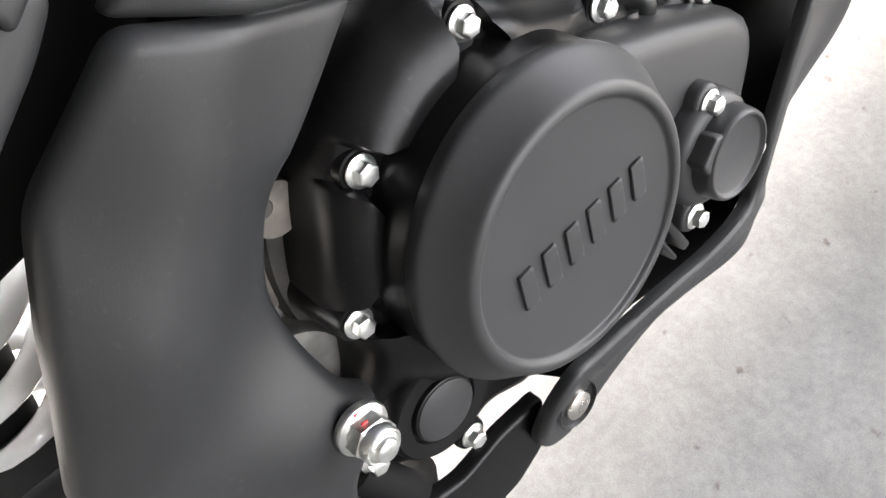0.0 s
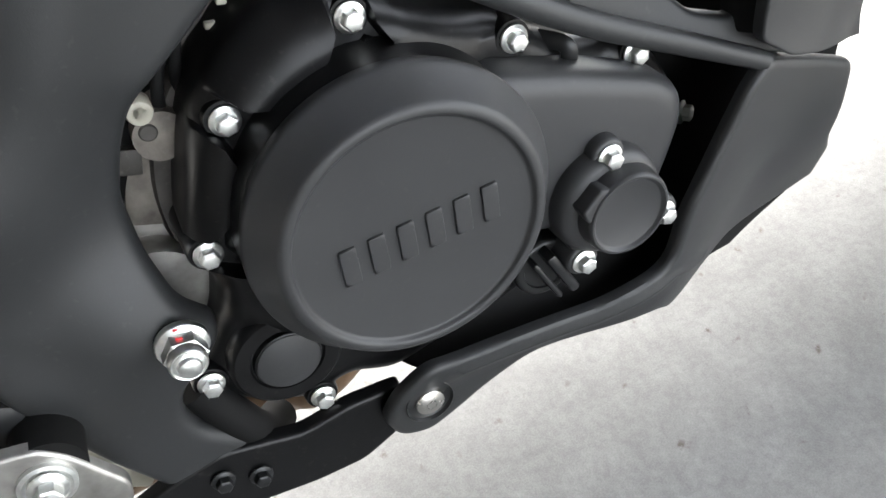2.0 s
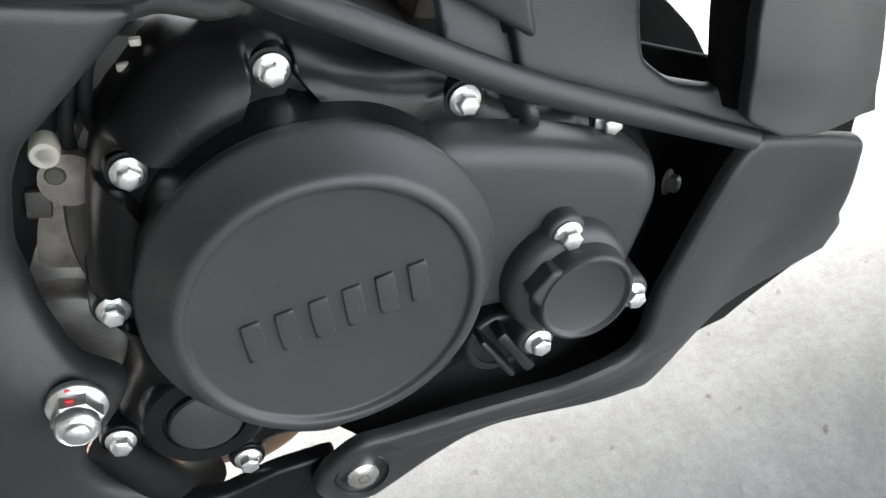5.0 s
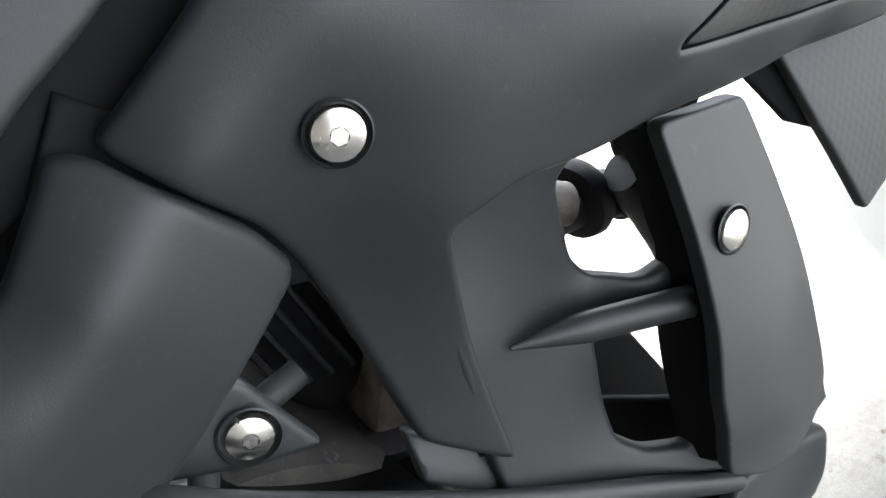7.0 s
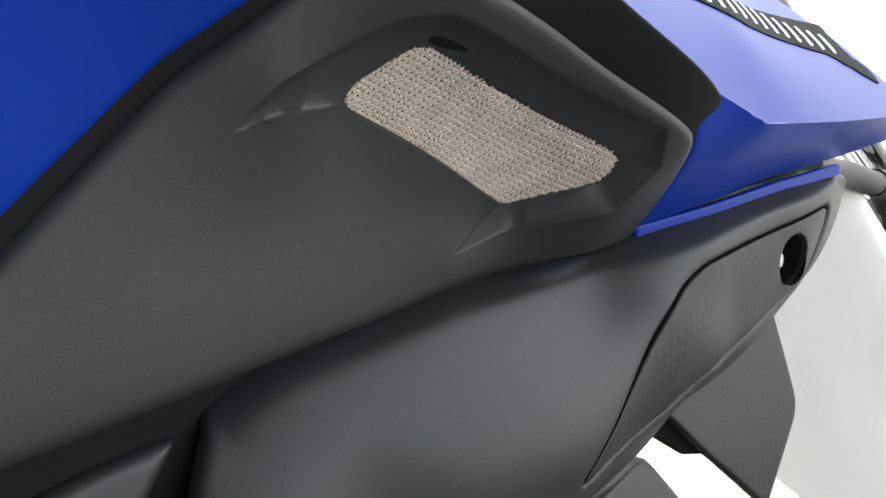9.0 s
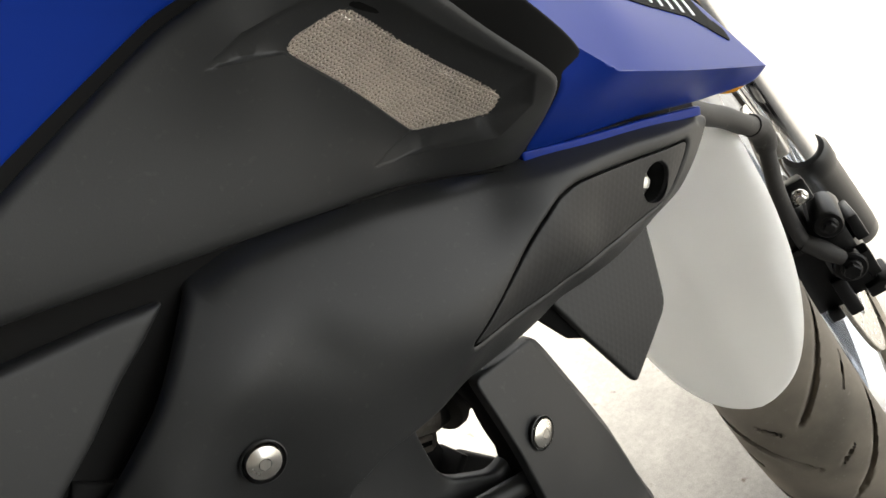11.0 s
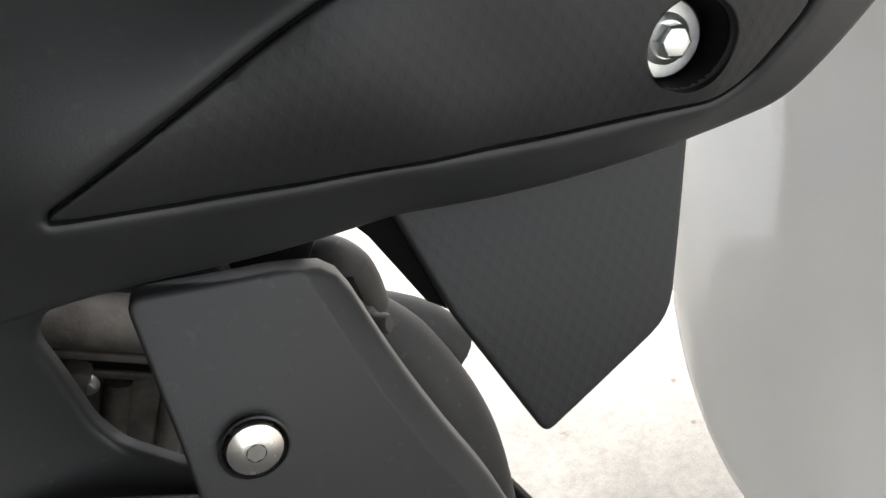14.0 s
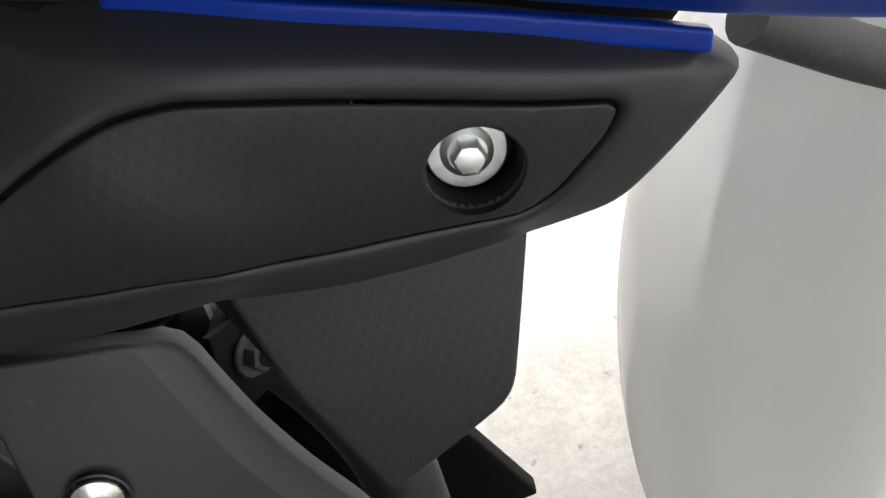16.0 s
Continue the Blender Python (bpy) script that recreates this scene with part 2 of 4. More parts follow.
def shell(outline, sheet, thick=0.003, holes=(), edge=0.004, drop=None, step=0.008, lines=(), wall=None, hole_edge=None):
    """A panel over an outline in x, z that follows sheet(x, z) = y, with its rim rounded away from the viewer.
    lines: (points, half width, depth, closed) grooves pressed into it."""
    from mathutils.geometry import delaunay_2d_cdt
    if not callable(sheet):
        level = sheet
        sheet = lambda P: np.full(len(np.asarray(P).reshape(-1, 2)), level)
    drop = edge if drop is None else drop
    rings = [resample(outline, step * 0.6)] + [resample(h, step * 0.5) for h in holes]
    pts, edges = [], []
    for ring in rings:
        s = len(pts)
        pts += ring
        edges += [(s + i, s + (i + 1) % len(ring)) for i in range(len(ring))]
    nb = len(pts)

    def margin(P):
        return np.min([far_from(P, r) for r in rings], axis=0)

    extra = []
    for ring in rings:
        R = np.array(ring)
        tan = np.roll(R, -1, 0) - np.roll(R, 1, 0)
        nor = np.stack([-tan[:, 1], tan[:, 0]], 1) / (np.hypot(*tan.T)[:, None] + 1e-12)
        e = edge if ring is rings[0] or hole_edge is None else hole_edge
        for f in (0.15, 0.4, 0.75, 1.15):
            for sgn in (1, -1):
                Q = R + nor * sgn * f * e
                Q = Q[margin(Q) > f * e * 0.93]
                extra += Q.tolist()
    for line, half, depth, closed in lines:
        L = np.array(resample(line, step * 0.4, closed))
        tan = np.gradient(L, axis=0)
        nor = np.stack([-tan[:, 1], tan[:, 0]], 1) / (np.hypot(*tan.T)[:, None] + 1e-12)
        for f in (-2, -1, -0.5, 0, 0.5, 1, 2):
            extra += (L + nor * f * half).tolist()
    lo, hi = np.min(rings[0], 0), np.max(rings[0], 0)
    gx, gz = np.meshgrid(np.arange(lo[0], hi[0], step), np.arange(lo[1], hi[1], step * 0.87))
    gx = gx + (np.arange(gx.shape[0]) % 2)[:, None] * step / 2
    G = np.stack([gx.ravel(), gz.ravel()], 1)
    G = G[margin(G) > edge * 1.5]
    for line, half, depth, closed in lines:
        if len(G):
            G = G[far_from(G, line, closed) > half * 2.6]
    E = np.array(extra + G.tolist()).reshape(-1, 2)
    ok = within(E, rings[0])
    for r in rings[1:]:
        ok &= ~within(E, r)
    E = E[ok]
    E = E[margin(E) > min(edge, hole_edge or edge) * 0.1]
    allp = [Vector(p) for p in pts] + [Vector(p) for p in E]
    vo, _, fo, *_ = delaunay_2d_cdt(allp, edges, [], 0, 1e-6)
    V = np.array([(v.x, v.y) for v in vo])
    C = np.array([V[list(f)].mean(0) for f in fo])
    ok = within(C, rings[0])
    for r in rings[1:]:
        ok &= ~within(C, r)
    faces = [f for f, k in zip(fo, ok) if k]
    d = margin(V)
    he = edge if hole_edge is None else hole_edge
    q = np.clip(1 - far_from(V, rings[0]) / edge, 0, 1)
    y = sheet(V) + drop * (1 - np.sqrt(np.clip(1 - q * q, 0, 1)))
    if len(rings) > 1:
        q = np.clip(1 - np.min([far_from(V, r) for r in rings[1:]], axis=0) / he, 0, 1)
        y += he * (1 - np.sqrt(np.clip(1 - q * q, 0, 1)))
    for line, half, depth, closed in lines:
        y += depth * np.exp(-((far_from(V, line, closed) / half) ** 2))
    back = sheet(V) + drop + thick if wall is None else np.full(len(V), wall)
    bm = bmesh.new()
    used = sorted({i for f in faces for i in f})
    front = {i: bm.verts.new((V[i, 0], y[i], V[i, 1])) for i in used}
    rear = {i: bm.verts.new((V[i, 0], max(back[i], y[i] + 0.0005), V[i, 1])) for i in used}
    count = {}
    for f in faces:
        bm.faces.new([front[i] for i in f])
        bm.faces.new([rear[i] for i in reversed(f)])
        for a, b in zip(f, f[1:] + f[:1]):
            count[(a, b)] = 1
    for a, b in count:
        if (b, a) not in count:
            bm.faces.new([front[b], front[a], rear[a], rear[b]])
    return bm


def lathe(profile, at=(0, 0, 0), axis="Y", seg=48, caps=True):
    """Turned shape: (radius, along) pairs round an axis."""
    bm = bmesh.new()
    rings = []
    for r, a in profile:
        ring = []
        for i in range(seg if r > 1e-6 else 1):
            c, s = math.cos(2 * math.pi * i / seg) * r, math.sin(2 * math.pi * i / seg) * r
            p = {"Y": (c, a, s), "X": (a, c, s), "Z": (c, s, a)}[axis]
            ring.append(bm.verts.new(Vector(p) + Vector(at)))
        rings.append(ring)
    for A, B in zip(rings, rings[1:]):
        for i in range(seg):
            j = (i + 1) % seg
            if len(A) == 1 and len(B) == 1:
                continue
            if len(A) == 1:
                bm.faces.new((A[0], B[i], B[j]))
            elif len(B) == 1:
                bm.faces.new((A[i], A[j], B[0]))
            else:
                bm.faces.new((A[i], A[j], B[j], B[i]))
    if caps:
        for R in (rings[0], rings[-1]):
            if len(R) > 2:
                bm.faces.new(R)
    return bm


def spline(pts, n=8):
    P = [Vector(p) for p in pts]
    P = [P[0] * 2 - P[1]] + P + [P[-1] * 2 - P[-2]]
    out = []
    for a, b, c, d in zip(P, P[1:], P[2:], P[3:]):
        for j in range(n):
            t = j / n
            out.append(0.5 * (2 * b + (c - a) * t + (2 * a - 5 * b + 4 * c - d) * t * t + (3 * b - a - 3 * c + d) * t ** 3))
    return out + [P[-2]]


def tube(pts, r, seg=14, n=8, flat=None):
    """A hose or bar along a smooth line; r may be a list, one radius for each point."""
    line = spline(pts, n) if n else [Vector(p) for p in pts]
    radii = np.interp(np.linspace(0, 1, len(line)), np.linspace(0, 1, len(pts)), r if isinstance(r, (list, tuple)) else [r] * len(pts))
    bm = bmesh.new()
    up, rings = Vector((0.2, 0.3, 0.93)), []
    for i, p in enumerate(line):
        d = (line[min(i + 1, len(line) - 1)] - line[max(i - 1, 0)]).normalized()
        side = d.cross(up).normalized()
        up = side.cross(d).normalized()
        rings.append([bm.verts.new(p + (side * math.cos(2 * math.pi * k / seg) * (flat or 1) + up * math.sin(2 * math.pi * k / seg)) * radii[i]) for k in range(seg)])
    for A, B in zip(rings, rings[1:]):
        for k in range(seg):
            bm.faces.new((A[k], A[(k + 1) % seg], B[(k + 1) % seg], B[k]))
    bm.faces.new(rings[0]), bm.faces.new(rings[-1])
    return bm


def block(size, at=(0, 0, 0), turn=(0, 0, 0), bevel=0.003, seg=2):
    bm = bmesh.new()
    bmesh.ops.create_cube(bm, size=1)
    bmesh.ops.scale(bm, vec=size, verts=bm.verts)
    if bevel:
        bmesh.ops.bevel(bm, geom=bm.edges[:], offset=bevel, segments=seg, affect="EDGES", profile=0.5)
    bm.transform(pose(*at, *turn))
    return bm


def join(*bms):
    out = bmesh.new()
    for b in bms:
        me = bpy.data.meshes.new("joined")
        b.to_mesh(me)
        b.free()
        out.from_mesh(me)
        bpy.data.meshes.remove(me)
    return out


def moved(bm, m):
    bm.transform(m)
    return bm


def hex_prism(r, a, b, chamfer=0.0006):
    """A hexagon along y from a (seat) to b (top), its top edge chamfered."""
    bm = lathe([(r, a), (r, b + chamfer), (r - chamfer * 1.5, b), (0, b)], seg=6)
    return bm


def bolt(at, parent, size=1.0, turn=0.0, name="bolt", tilt=(0, 0), collar=True, material=None):
    """A hexagon-headed flange bolt; at is the middle of its seat, and its head points at the viewer."""
    f = lathe([(0.0062, 0), (0.0070, -0.0004), (0.0069, -0.0013), (0.0052, -0.0022)], seg=28) if collar else lathe([(0.005, 0), (0.005, -0.001)], seg=20)
    h = hex_prism(0.0048, -0.0018, -0.0068)
    dish = lathe([(0.0036, -0.00682), (0.0030, -0.0070), (0, -0.0070)], seg=20)
    bm = join(f, h, dish)
    bm.transform(Matrix.Translation(at) @ Euler((radians(tilt[0]), 0, radians(tilt[1]))).to_matrix().to_4x4() @ Matrix.Rotation(radians(turn), 4, "Y") @ Matrix.Scale(size, 4))
    return part(name, bm, material or ZINC, parent, "zinc-plated hexagon flange bolt", sharp=25)


def socket_screw(at, parent, r=0.0095, tilt=(0, 0), cup=0.013):
    """A wide pan-headed screw with a hexagon socket, in a moulded dish."""
    head = lathe([(r, 0.001), (r, -0.001), (r * 0.93, -0.0022), (r * 0.55, -0.0036), (r * 0.34, -0.0038)], seg=40, caps=False)
    socket = lathe([(r * 0.34, -0.0038), (r * 0.30, -0.0036), (r * 0.29, 0.0004), (0, 0.0004)], seg=6)
    m = Matrix.Translation(at) @ Euler((radians(tilt[0]), 0, radians(tilt[1]))).to_matrix().to_4x4()
    part("screw", moved(join(head, socket), m), STEEL, parent, "round-headed steel screw with a hexagon socket", sharp=35)
    if cup:
        dish = lathe([(cup, -0.0012), (cup - 0.0006, -0.0016), (cup - 0.0016, 0.0006), (r + 0.0004, 0.0022), (0, 0.0022)], seg=40, caps=False)
        part("screw_dish", moved(dish, m), PLASTIC_SMOOTH, parent)


# ---- the setting ----
bm = bmesh.new()
bmesh.ops.create_grid(bm, x_segments=80, y_segments=80, size=60)
ground = part("ground", bm, CONCRETE)
tagged(ground, "worn pale grey concrete floor with pits and stains", "floor", kind="structure")

# unseen ceiling and walls, added to block sky and sun from the bike
for name, size, at in (("ceiling", (8.1, 5.48, 0.16), (-1.75, -0.06, 2.78)), ("wall_rear", (0.16, 5.4, 2.7), (-5.8, -0.1, 1.35)), ("wall_side", (5.3, 0.16, 2.7), (-3.07, -2.72, 1.35))):
    tagged(part(name, block(size, at, bevel=0.01), PLASTER if name == "ceiling" else WALL), "unseen light-blocking " + name.split("_")[0], "wall" if "wall" in name else "ceiling", kind="structure")

# ---- the motorcycle, leaning on its side stand; x ahead, y to its left, z up ----
bike = tagged(new("motorcycle"), "blue, white and matte black motorcycle leaning on its stand on concrete", "motorcycle")
bike.matrix_world = pose(0, 0, 0.4025, -10.4, 0, 0)

# -- engine: crankcase, clutch cover, round cap --
part("crankcase", join(block((0.24, 0.15, 0.16), (0.035, 0.118, -0.01), (0, 19, 0), 0.012),
                       lathe([(0.094, 0.038), (0.098, 0.05), (0.098, 0.16)], (0.0, 0, 0.0), seg=64),
                       lathe([(0.04, 0.038), (0.044, 0.05), (0.044, 0.15)], (-0.075, 0, -0.068), seg=40)), DULL, bike, "dusty bare alloy crankcase")
FLANGE = [(-0.02, 0.101), (0.012, 0.099), (0.03, 0.083), (0.055, 0.066), (0.083, 0.055), (0.1, 0.04), (0.12, 0.024), (0.147, 0.021), (0.166, -0.002), (0.176, -0.024), (0.177, -0.048),
          (0.167, -0.078), (0.155, -0.097), (0.1, -0.105), (0.05, -0.115), (-0.02, -0.127), (-0.046, -0.113), (-0.062, -0.121), (-0.08, -0.112), (-0.1, -0.098), (-0.117, -0.07),
          (-0.105, -0.056), (-0.092, -0.04), (-0.083, -0.014), (-0.091, 0.002), (-0.085, 0.021), (-0.07, 0.056), (-0.06, 0.072), (-0.05, 0.084), (-0.028, 0.097)]
BOLTS = ((0.0119, 0.0834), (0.083, 0.0442), (0.147, 0.0099), (-0.0511, 0.0619), (-0.0818, 0.0041), (-0.1093, -0.0681), (-0.0625, -0.1121))


def swell(P):
    """The cover's shoulder: it climbs towards the cap and dips to a flat seat round each bolt."""
    P = np.asarray(P, float).reshape(-1, 2)
    r = np.hypot(P[:, 0] - 0.003, P[:, 1])
    climb = np.clip((0.103 - r) / 0.027, 0, 1)
    left = np.clip((0.070 - P[:, 0]) / 0.04, 0, 1)
    y = 0.0040 - 0.011 * left * climb * climb * (3 - 2 * climb)
    for x, z in BOLTS[:5]:
        a = math.atan2(-z, 0.003 - x)
        u, v = (P[:, 0] - x) * math.cos(a) + (P[:, 1] - z) * math.sin(a), (P[:, 1] - z) * math.cos(a) - (P[:, 0] - x) * math.sin(a)
        q = np.clip(np.maximum(np.abs(v) - 0.0072 - 0.55 * np.clip(u - 0.003, 0, 1), u - 0.0122) / 0.0022, 0, 1)
        y = y * q + 0.0030 * (1 - q)
    return y


SEATS = []
for x, z in BOLTS[:5]:
    c, d = np.array([0.003 - x, -z]) / math.hypot(0.003 - x, z)
    for side in (-1, 1):
        SEATS.append(([(x + u * c - v * d * side, z + u * d + v * c * side) for u, v in ((-0.010, 0.0083), (0.003, 0.0083), (0.0122, 0.0134))], 0.0011, 0, False))
clutch = part("clutch_cover", join(shell(rounded(FLANGE, 0.010), swell, 0.012, edge=0.014, drop=0.013, wall=0.048, step=0.0026, lines=SEATS),
                                   lathe([(0.0733, 0.006), (0.0730, 0.000), (0.0728, -0.008), (0.0726, -0.018), (0.0720, -0.0240), (0.0710, -0.0250)], (0.003, 0, 0.0), seg=96),
                                   lathe([(0.030, 0.006), (0.029, -0.001), (0.027, -0.003), (0.0195, -0.003), (0.0186, -0.0015), (0.018, -0.0015), (0.0172, -0.004), (0.016, -0.0046), (0, -0.0046)], (-0.0703, 0, -0.071), seg=56)),
              CASE, bike, "black-painted engine side cover, darkened for its shaded walls")
# same casting as the cover; the paler material paints in the light on its flat
part("lit_flat", shell(rounded([(0.02, 0.04), (0.067, 0.041), (0.108, 0.024), (0.148, 0.005), (0.162, -0.008), (0.163, -0.026), (0.152, -0.05), (0.13, -0.085), (0.100, -0.080), (0.078, -0.058), (0.02, -0.05)], 0.008), -0.019, 0.01, edge=0.011, wall=0.006), COVER, clutch, "flat of the engine side cover, paler to stand for light on it")
cap = part("round_cap", lathe([(0.0712, -0.016), (0.0732, -0.0225), (0.0738, -0.0255), (0.0737, -0.0275), (0.0729, -0.0292), (0.0716, -0.0305), (0.0640, -0.0420), (0.0634, -0.0432), (0.0626, -0.0443), (0.0616, -0.0451), (0.0604, -0.0455), (0.0590, -0.0456), (0.0580, -0.0454), (0.0573, -0.0447), (0.0568, -0.0437), (0.0562, -0.0430), (0.0552, -0.0428), (0, -0.0431)], (0.003, 0, 0.0), seg=160),
           COVER, bike, "large round matte black cap with an embossed mark", sharp=60)
for i in range(6):
    # a row of six plain slanted raised bars stands for the embossed mark
    x0 = -0.0302 + 0.0136 * i
    out = rounded([(x0 - 0.0042, -0.0090), (x0 + 0.0036, -0.0090), (x0 + 0.0052, 0.0098), (x0 - 0.0026, 0.0098)], 0.0007, 3)
    part("embossed_bar", shell(out, -0.0446, 0.0006, edge=0.0004, step=0.004, wall=-0.0425), COVER, cap)
for k, (x, z) in enumerate(BOLTS):
    part("bolt_boss", lathe([(0.0108, 0.040), (0.0092, 0.0046), (0.0086, 0.0030), (0, 0.0028)], (x, 0, z), seg=32), CASE, clutch)
    bolt((x, 0.0026, z), clutch, 1.0, 17 * k)
bolt((0.1878, 0.022, -0.0541), clutch, 1.0, 10, tilt=(0, 35))
part("seal_plug", lathe([(0.0166, -0.003), (0.0164, -0.0050), (0.0156, -0.0055), (0, -0.0056)], (-0.0703, 0, -0.071), seg=48), COVER, clutch, "flat round black plug")
part("cable_clip", tube([(0.100, 0.012, 0.034), (0.1085, 0.001, 0.031), (0.1085, 0.001, 0.022), (0.104, 0.003, 0.019)], 0.0045, 10, 4, 0.5), PLASTIC_SMOOTH, clutch)

filt = part("oil_filter_cover", join(lathe([(0.0312, 0.0), (0.0310, -0.0200), (0.0304, -0.0245), (0.0292, -0.0275), (0.0272, -0.0295), (0.0246, -0.0308)], (0.1075, 0, -0.0475), seg=80),
                                     lathe([(0.0252, -0.022), (0.0244, -0.0310), (0.0236, -0.0385), (0.0231, -0.0402), (0.0222, -0.0412), (0.0212, -0.0412), (0.0205, -0.0405), (0.0199, -0.0394), (0.0192, -0.0390), (0, -0.0393)], (0.1105, 0, -0.0487), seg=80)), COVER, bike, "three-lobed matte black oil filter cover")
for x, z, a in ((0.1099, -0.02, 0), (0.1395, -0.0711, 40), (0.0887, -0.0776, -35)):
    bx, bz = x + (0.1095 - x) * 0.3, z + (-0.0485 - z) * 0.3
    part("bolt_boss", join(lathe([(0.0104, 0.0), (0.0097, -0.0240), (0.0090, -0.0258), (0.0080, -0.0265), (0, -0.0265)], (x, 0, z), seg=32), block((0.0185, 0.024, 0.020), (bx, -0.014, bz), (0, a, 0), 0.003)), COVER, filt)
part("raised_lobe", shell(rounded([(0.1049, -0.0276), (0.1016, -0.0275), (0.0960, -0.0261), (0.0846, -0.0349), (0.0858, -0.0392), (0.0887, -0.0445), (0.0900, -0.0415), (0.0935, -0.0350), (0.0990, -0.0302)], 0.0012), -0.0404, 0.006, edge=0.0018, step=0.003, wall=-0.022), COVER, filt)
for x, z, a in ((0.1099, -0.02, 5), (0.1395, -0.0711, 22), (0.0887, -0.0776, 40)):
    bolt((x, -0.0265, z), filt, 1.0, a)
plug = part("oil_filler_cap", lathe([(0.0185, 0.006), (0.0185, -0.0095), (0.0176, -0.0116), (0.0160, -0.0125), (0.0135, -0.0122), (0.0128, -0.0112), (0, -0.0110)], (0.0735, 0, -0.0850), seg=48), PLASTIC_SMOOTH, bike, "black plastic oil filler cap with a grip bar")
for dx, w in ((-0.0046, 0.0034), (0.0050, 0.0058)):
    part("grip_bar", block((w, 0.014, 0.033), (0.0735 + dx, -0.0165, -0.0845), (0, -22, 0), 0.0018), PLASTIC_SMOOTH, plug)

# -- frame cover with the swing arm pivot --
LOW = [(-0.022, 0.1185), (-0.061, 0.0965), (-0.079, 0.087), (-0.0915, 0.070), (-0.103, 0.045), (-0.1055, 0.017), (-0.1025, -0.008), (-0.0918, -0.028), (-0.0930, -0.0385), (-0.1050, -0.0490, 0.008),
       (-0.1190, -0.0545), (-0.1260, -0.069), (-0.1235, -0.086), (-0.1080, -0.1075), (-0.0945, -0.1315), (-0.123, -0.1165), (-0.152, -0.120), (-0.166, -0.086), (-0.184, -0.032), (-0.2, 0.03), (-0.168, 0.094), (-0.146, 0.128, 0.01), (-0.1, 0.160)]
low_sheet = bend((-0.03, 0.112, 0.0), (-0.1, 0.03, 0.0), (-0.1, -0.03, -0.006), (-0.1087, -0.0216, -0.012), (-0.118, -0.1, -0.006), (-0.095, -0.128, 0.0), (-0.067, 0.141, -0.018), (-0.101, 0.11, -0.019),
                 (-0.143, 0.069, -0.019), (-0.129, 0.031, -0.013), (-0.164, 0.011, -0.016), (-0.19, 0.03, -0.003), (-0.14, 0.125, -0.006), (-0.16, -0.1, -0.006), (-0.15, -0.04, -0.013))
low_sheet = creased(low_sheet, ((-0.180, 0.040), (-0.060, 0.154), 0.30), ((-0.182, 0.012), (-0.100, 0.094), 0.40))
panel = part("frame_cover", shell(rounded(LOW, 0.007), low_sheet, 0.004, edge=0.006), PLASTIC, bike, "large matte black frame side cover")
pivot = part("pivot_nut", join(lathe([(0.0122, 0.002), (0.0124, -0.0005), (0.0120, -0.0015), (0.0096, -0.0030)], (-0.1087, -0.0165, -0.0216), seg=44),
                               moved(hex_prism(0.0102, -0.002, -0.0105, 0.001), Matrix.Translation((-0.1087, -0.0165, -0.0216)) @ Matrix.Rotation(radians(12), 4, "Y"))), ZINC, panel, "large zinc-plated flange nut", sharp=25)
part("pivot_shaft_end", lathe([(0.0088, -0.010), (0.0088, -0.014), (0.0080, -0.015), (0.0072, -0.0145), (0.0068, -0.015), (0.0056, -0.0155), (0.0052, -0.0175), (0.0046, -0.018), (0, -0.018)], (-0.1087, -0.0165, -0.0216), seg=36), ZINC, pivot)
part("paint_mark", block((0.0024, 0.0008, 0.0022), (-0.1080, -0.0185, -0.0112), (0, 20, 0), 0.0003), RED, pivot, "dab of red paint")
part("paint_mark", block((0.0030, 0.0008, 0.0034), (-0.1080, -0.0225, -0.0130), (30, 20, 0), 0.0003), RED, pivot, "dab of red paint")
UP = [(-0.021, 0.1195), (0.018, 0.141), (0.043, 0.158), (0.066, 0.1735), (0.0685, 0.180), (0.061, 0.1975), (0.047, 0.2165), (0.029, 0.2385), (0.020, 0.2425), (-0.006, 0.216), (-0.06, 0.185), (-0.1, 0.1615)]
part("upper_frame_cover", shell(rounded(UP, 0.005), creased(bend((-0.02, 0.12, -0.002), (0.018, 0.141, -0.001), (0.068, 0.178, 0.0), (0.04, 0.221, -0.016), (0.009, 0.205, -0.019), (-0.023, 0.188, -0.019), (-0.067, 0.143, -0.0195), (0.02, 0.24, -0.004), (-0.006, 0.216, -0.006), (-0.09, 0.165, -0.008)), ((-0.075, 0.140), (0.045, 0.2235), 0.24)), 0.004, edge=0.004), PLASTIC, bike, "matte black upper frame cover")
part("side_cover", shell(rounded([(0.1, 0.2975), (0.082, 0.2875), (0.067, 0.281), (0.045, 0.268), (0.022, 0.257), (-0.03, 0.226), (-0.12, 0.17), (-0.15, 0.25), (-0.06, 0.335), (0.054, 0.3095), (0.077, 0.3045)], 0.004),
                         bend((0.1, 0.297, -0.003), (0.045, 0.268, -0.004), (-0.03, 0.226, -0.006), (0.054, 0.309, 0.0), (-0.06, 0.33, 0.0)), 0.004, edge=0.004), PLASTIC, bike, "matte black wedge-shaped side cover")

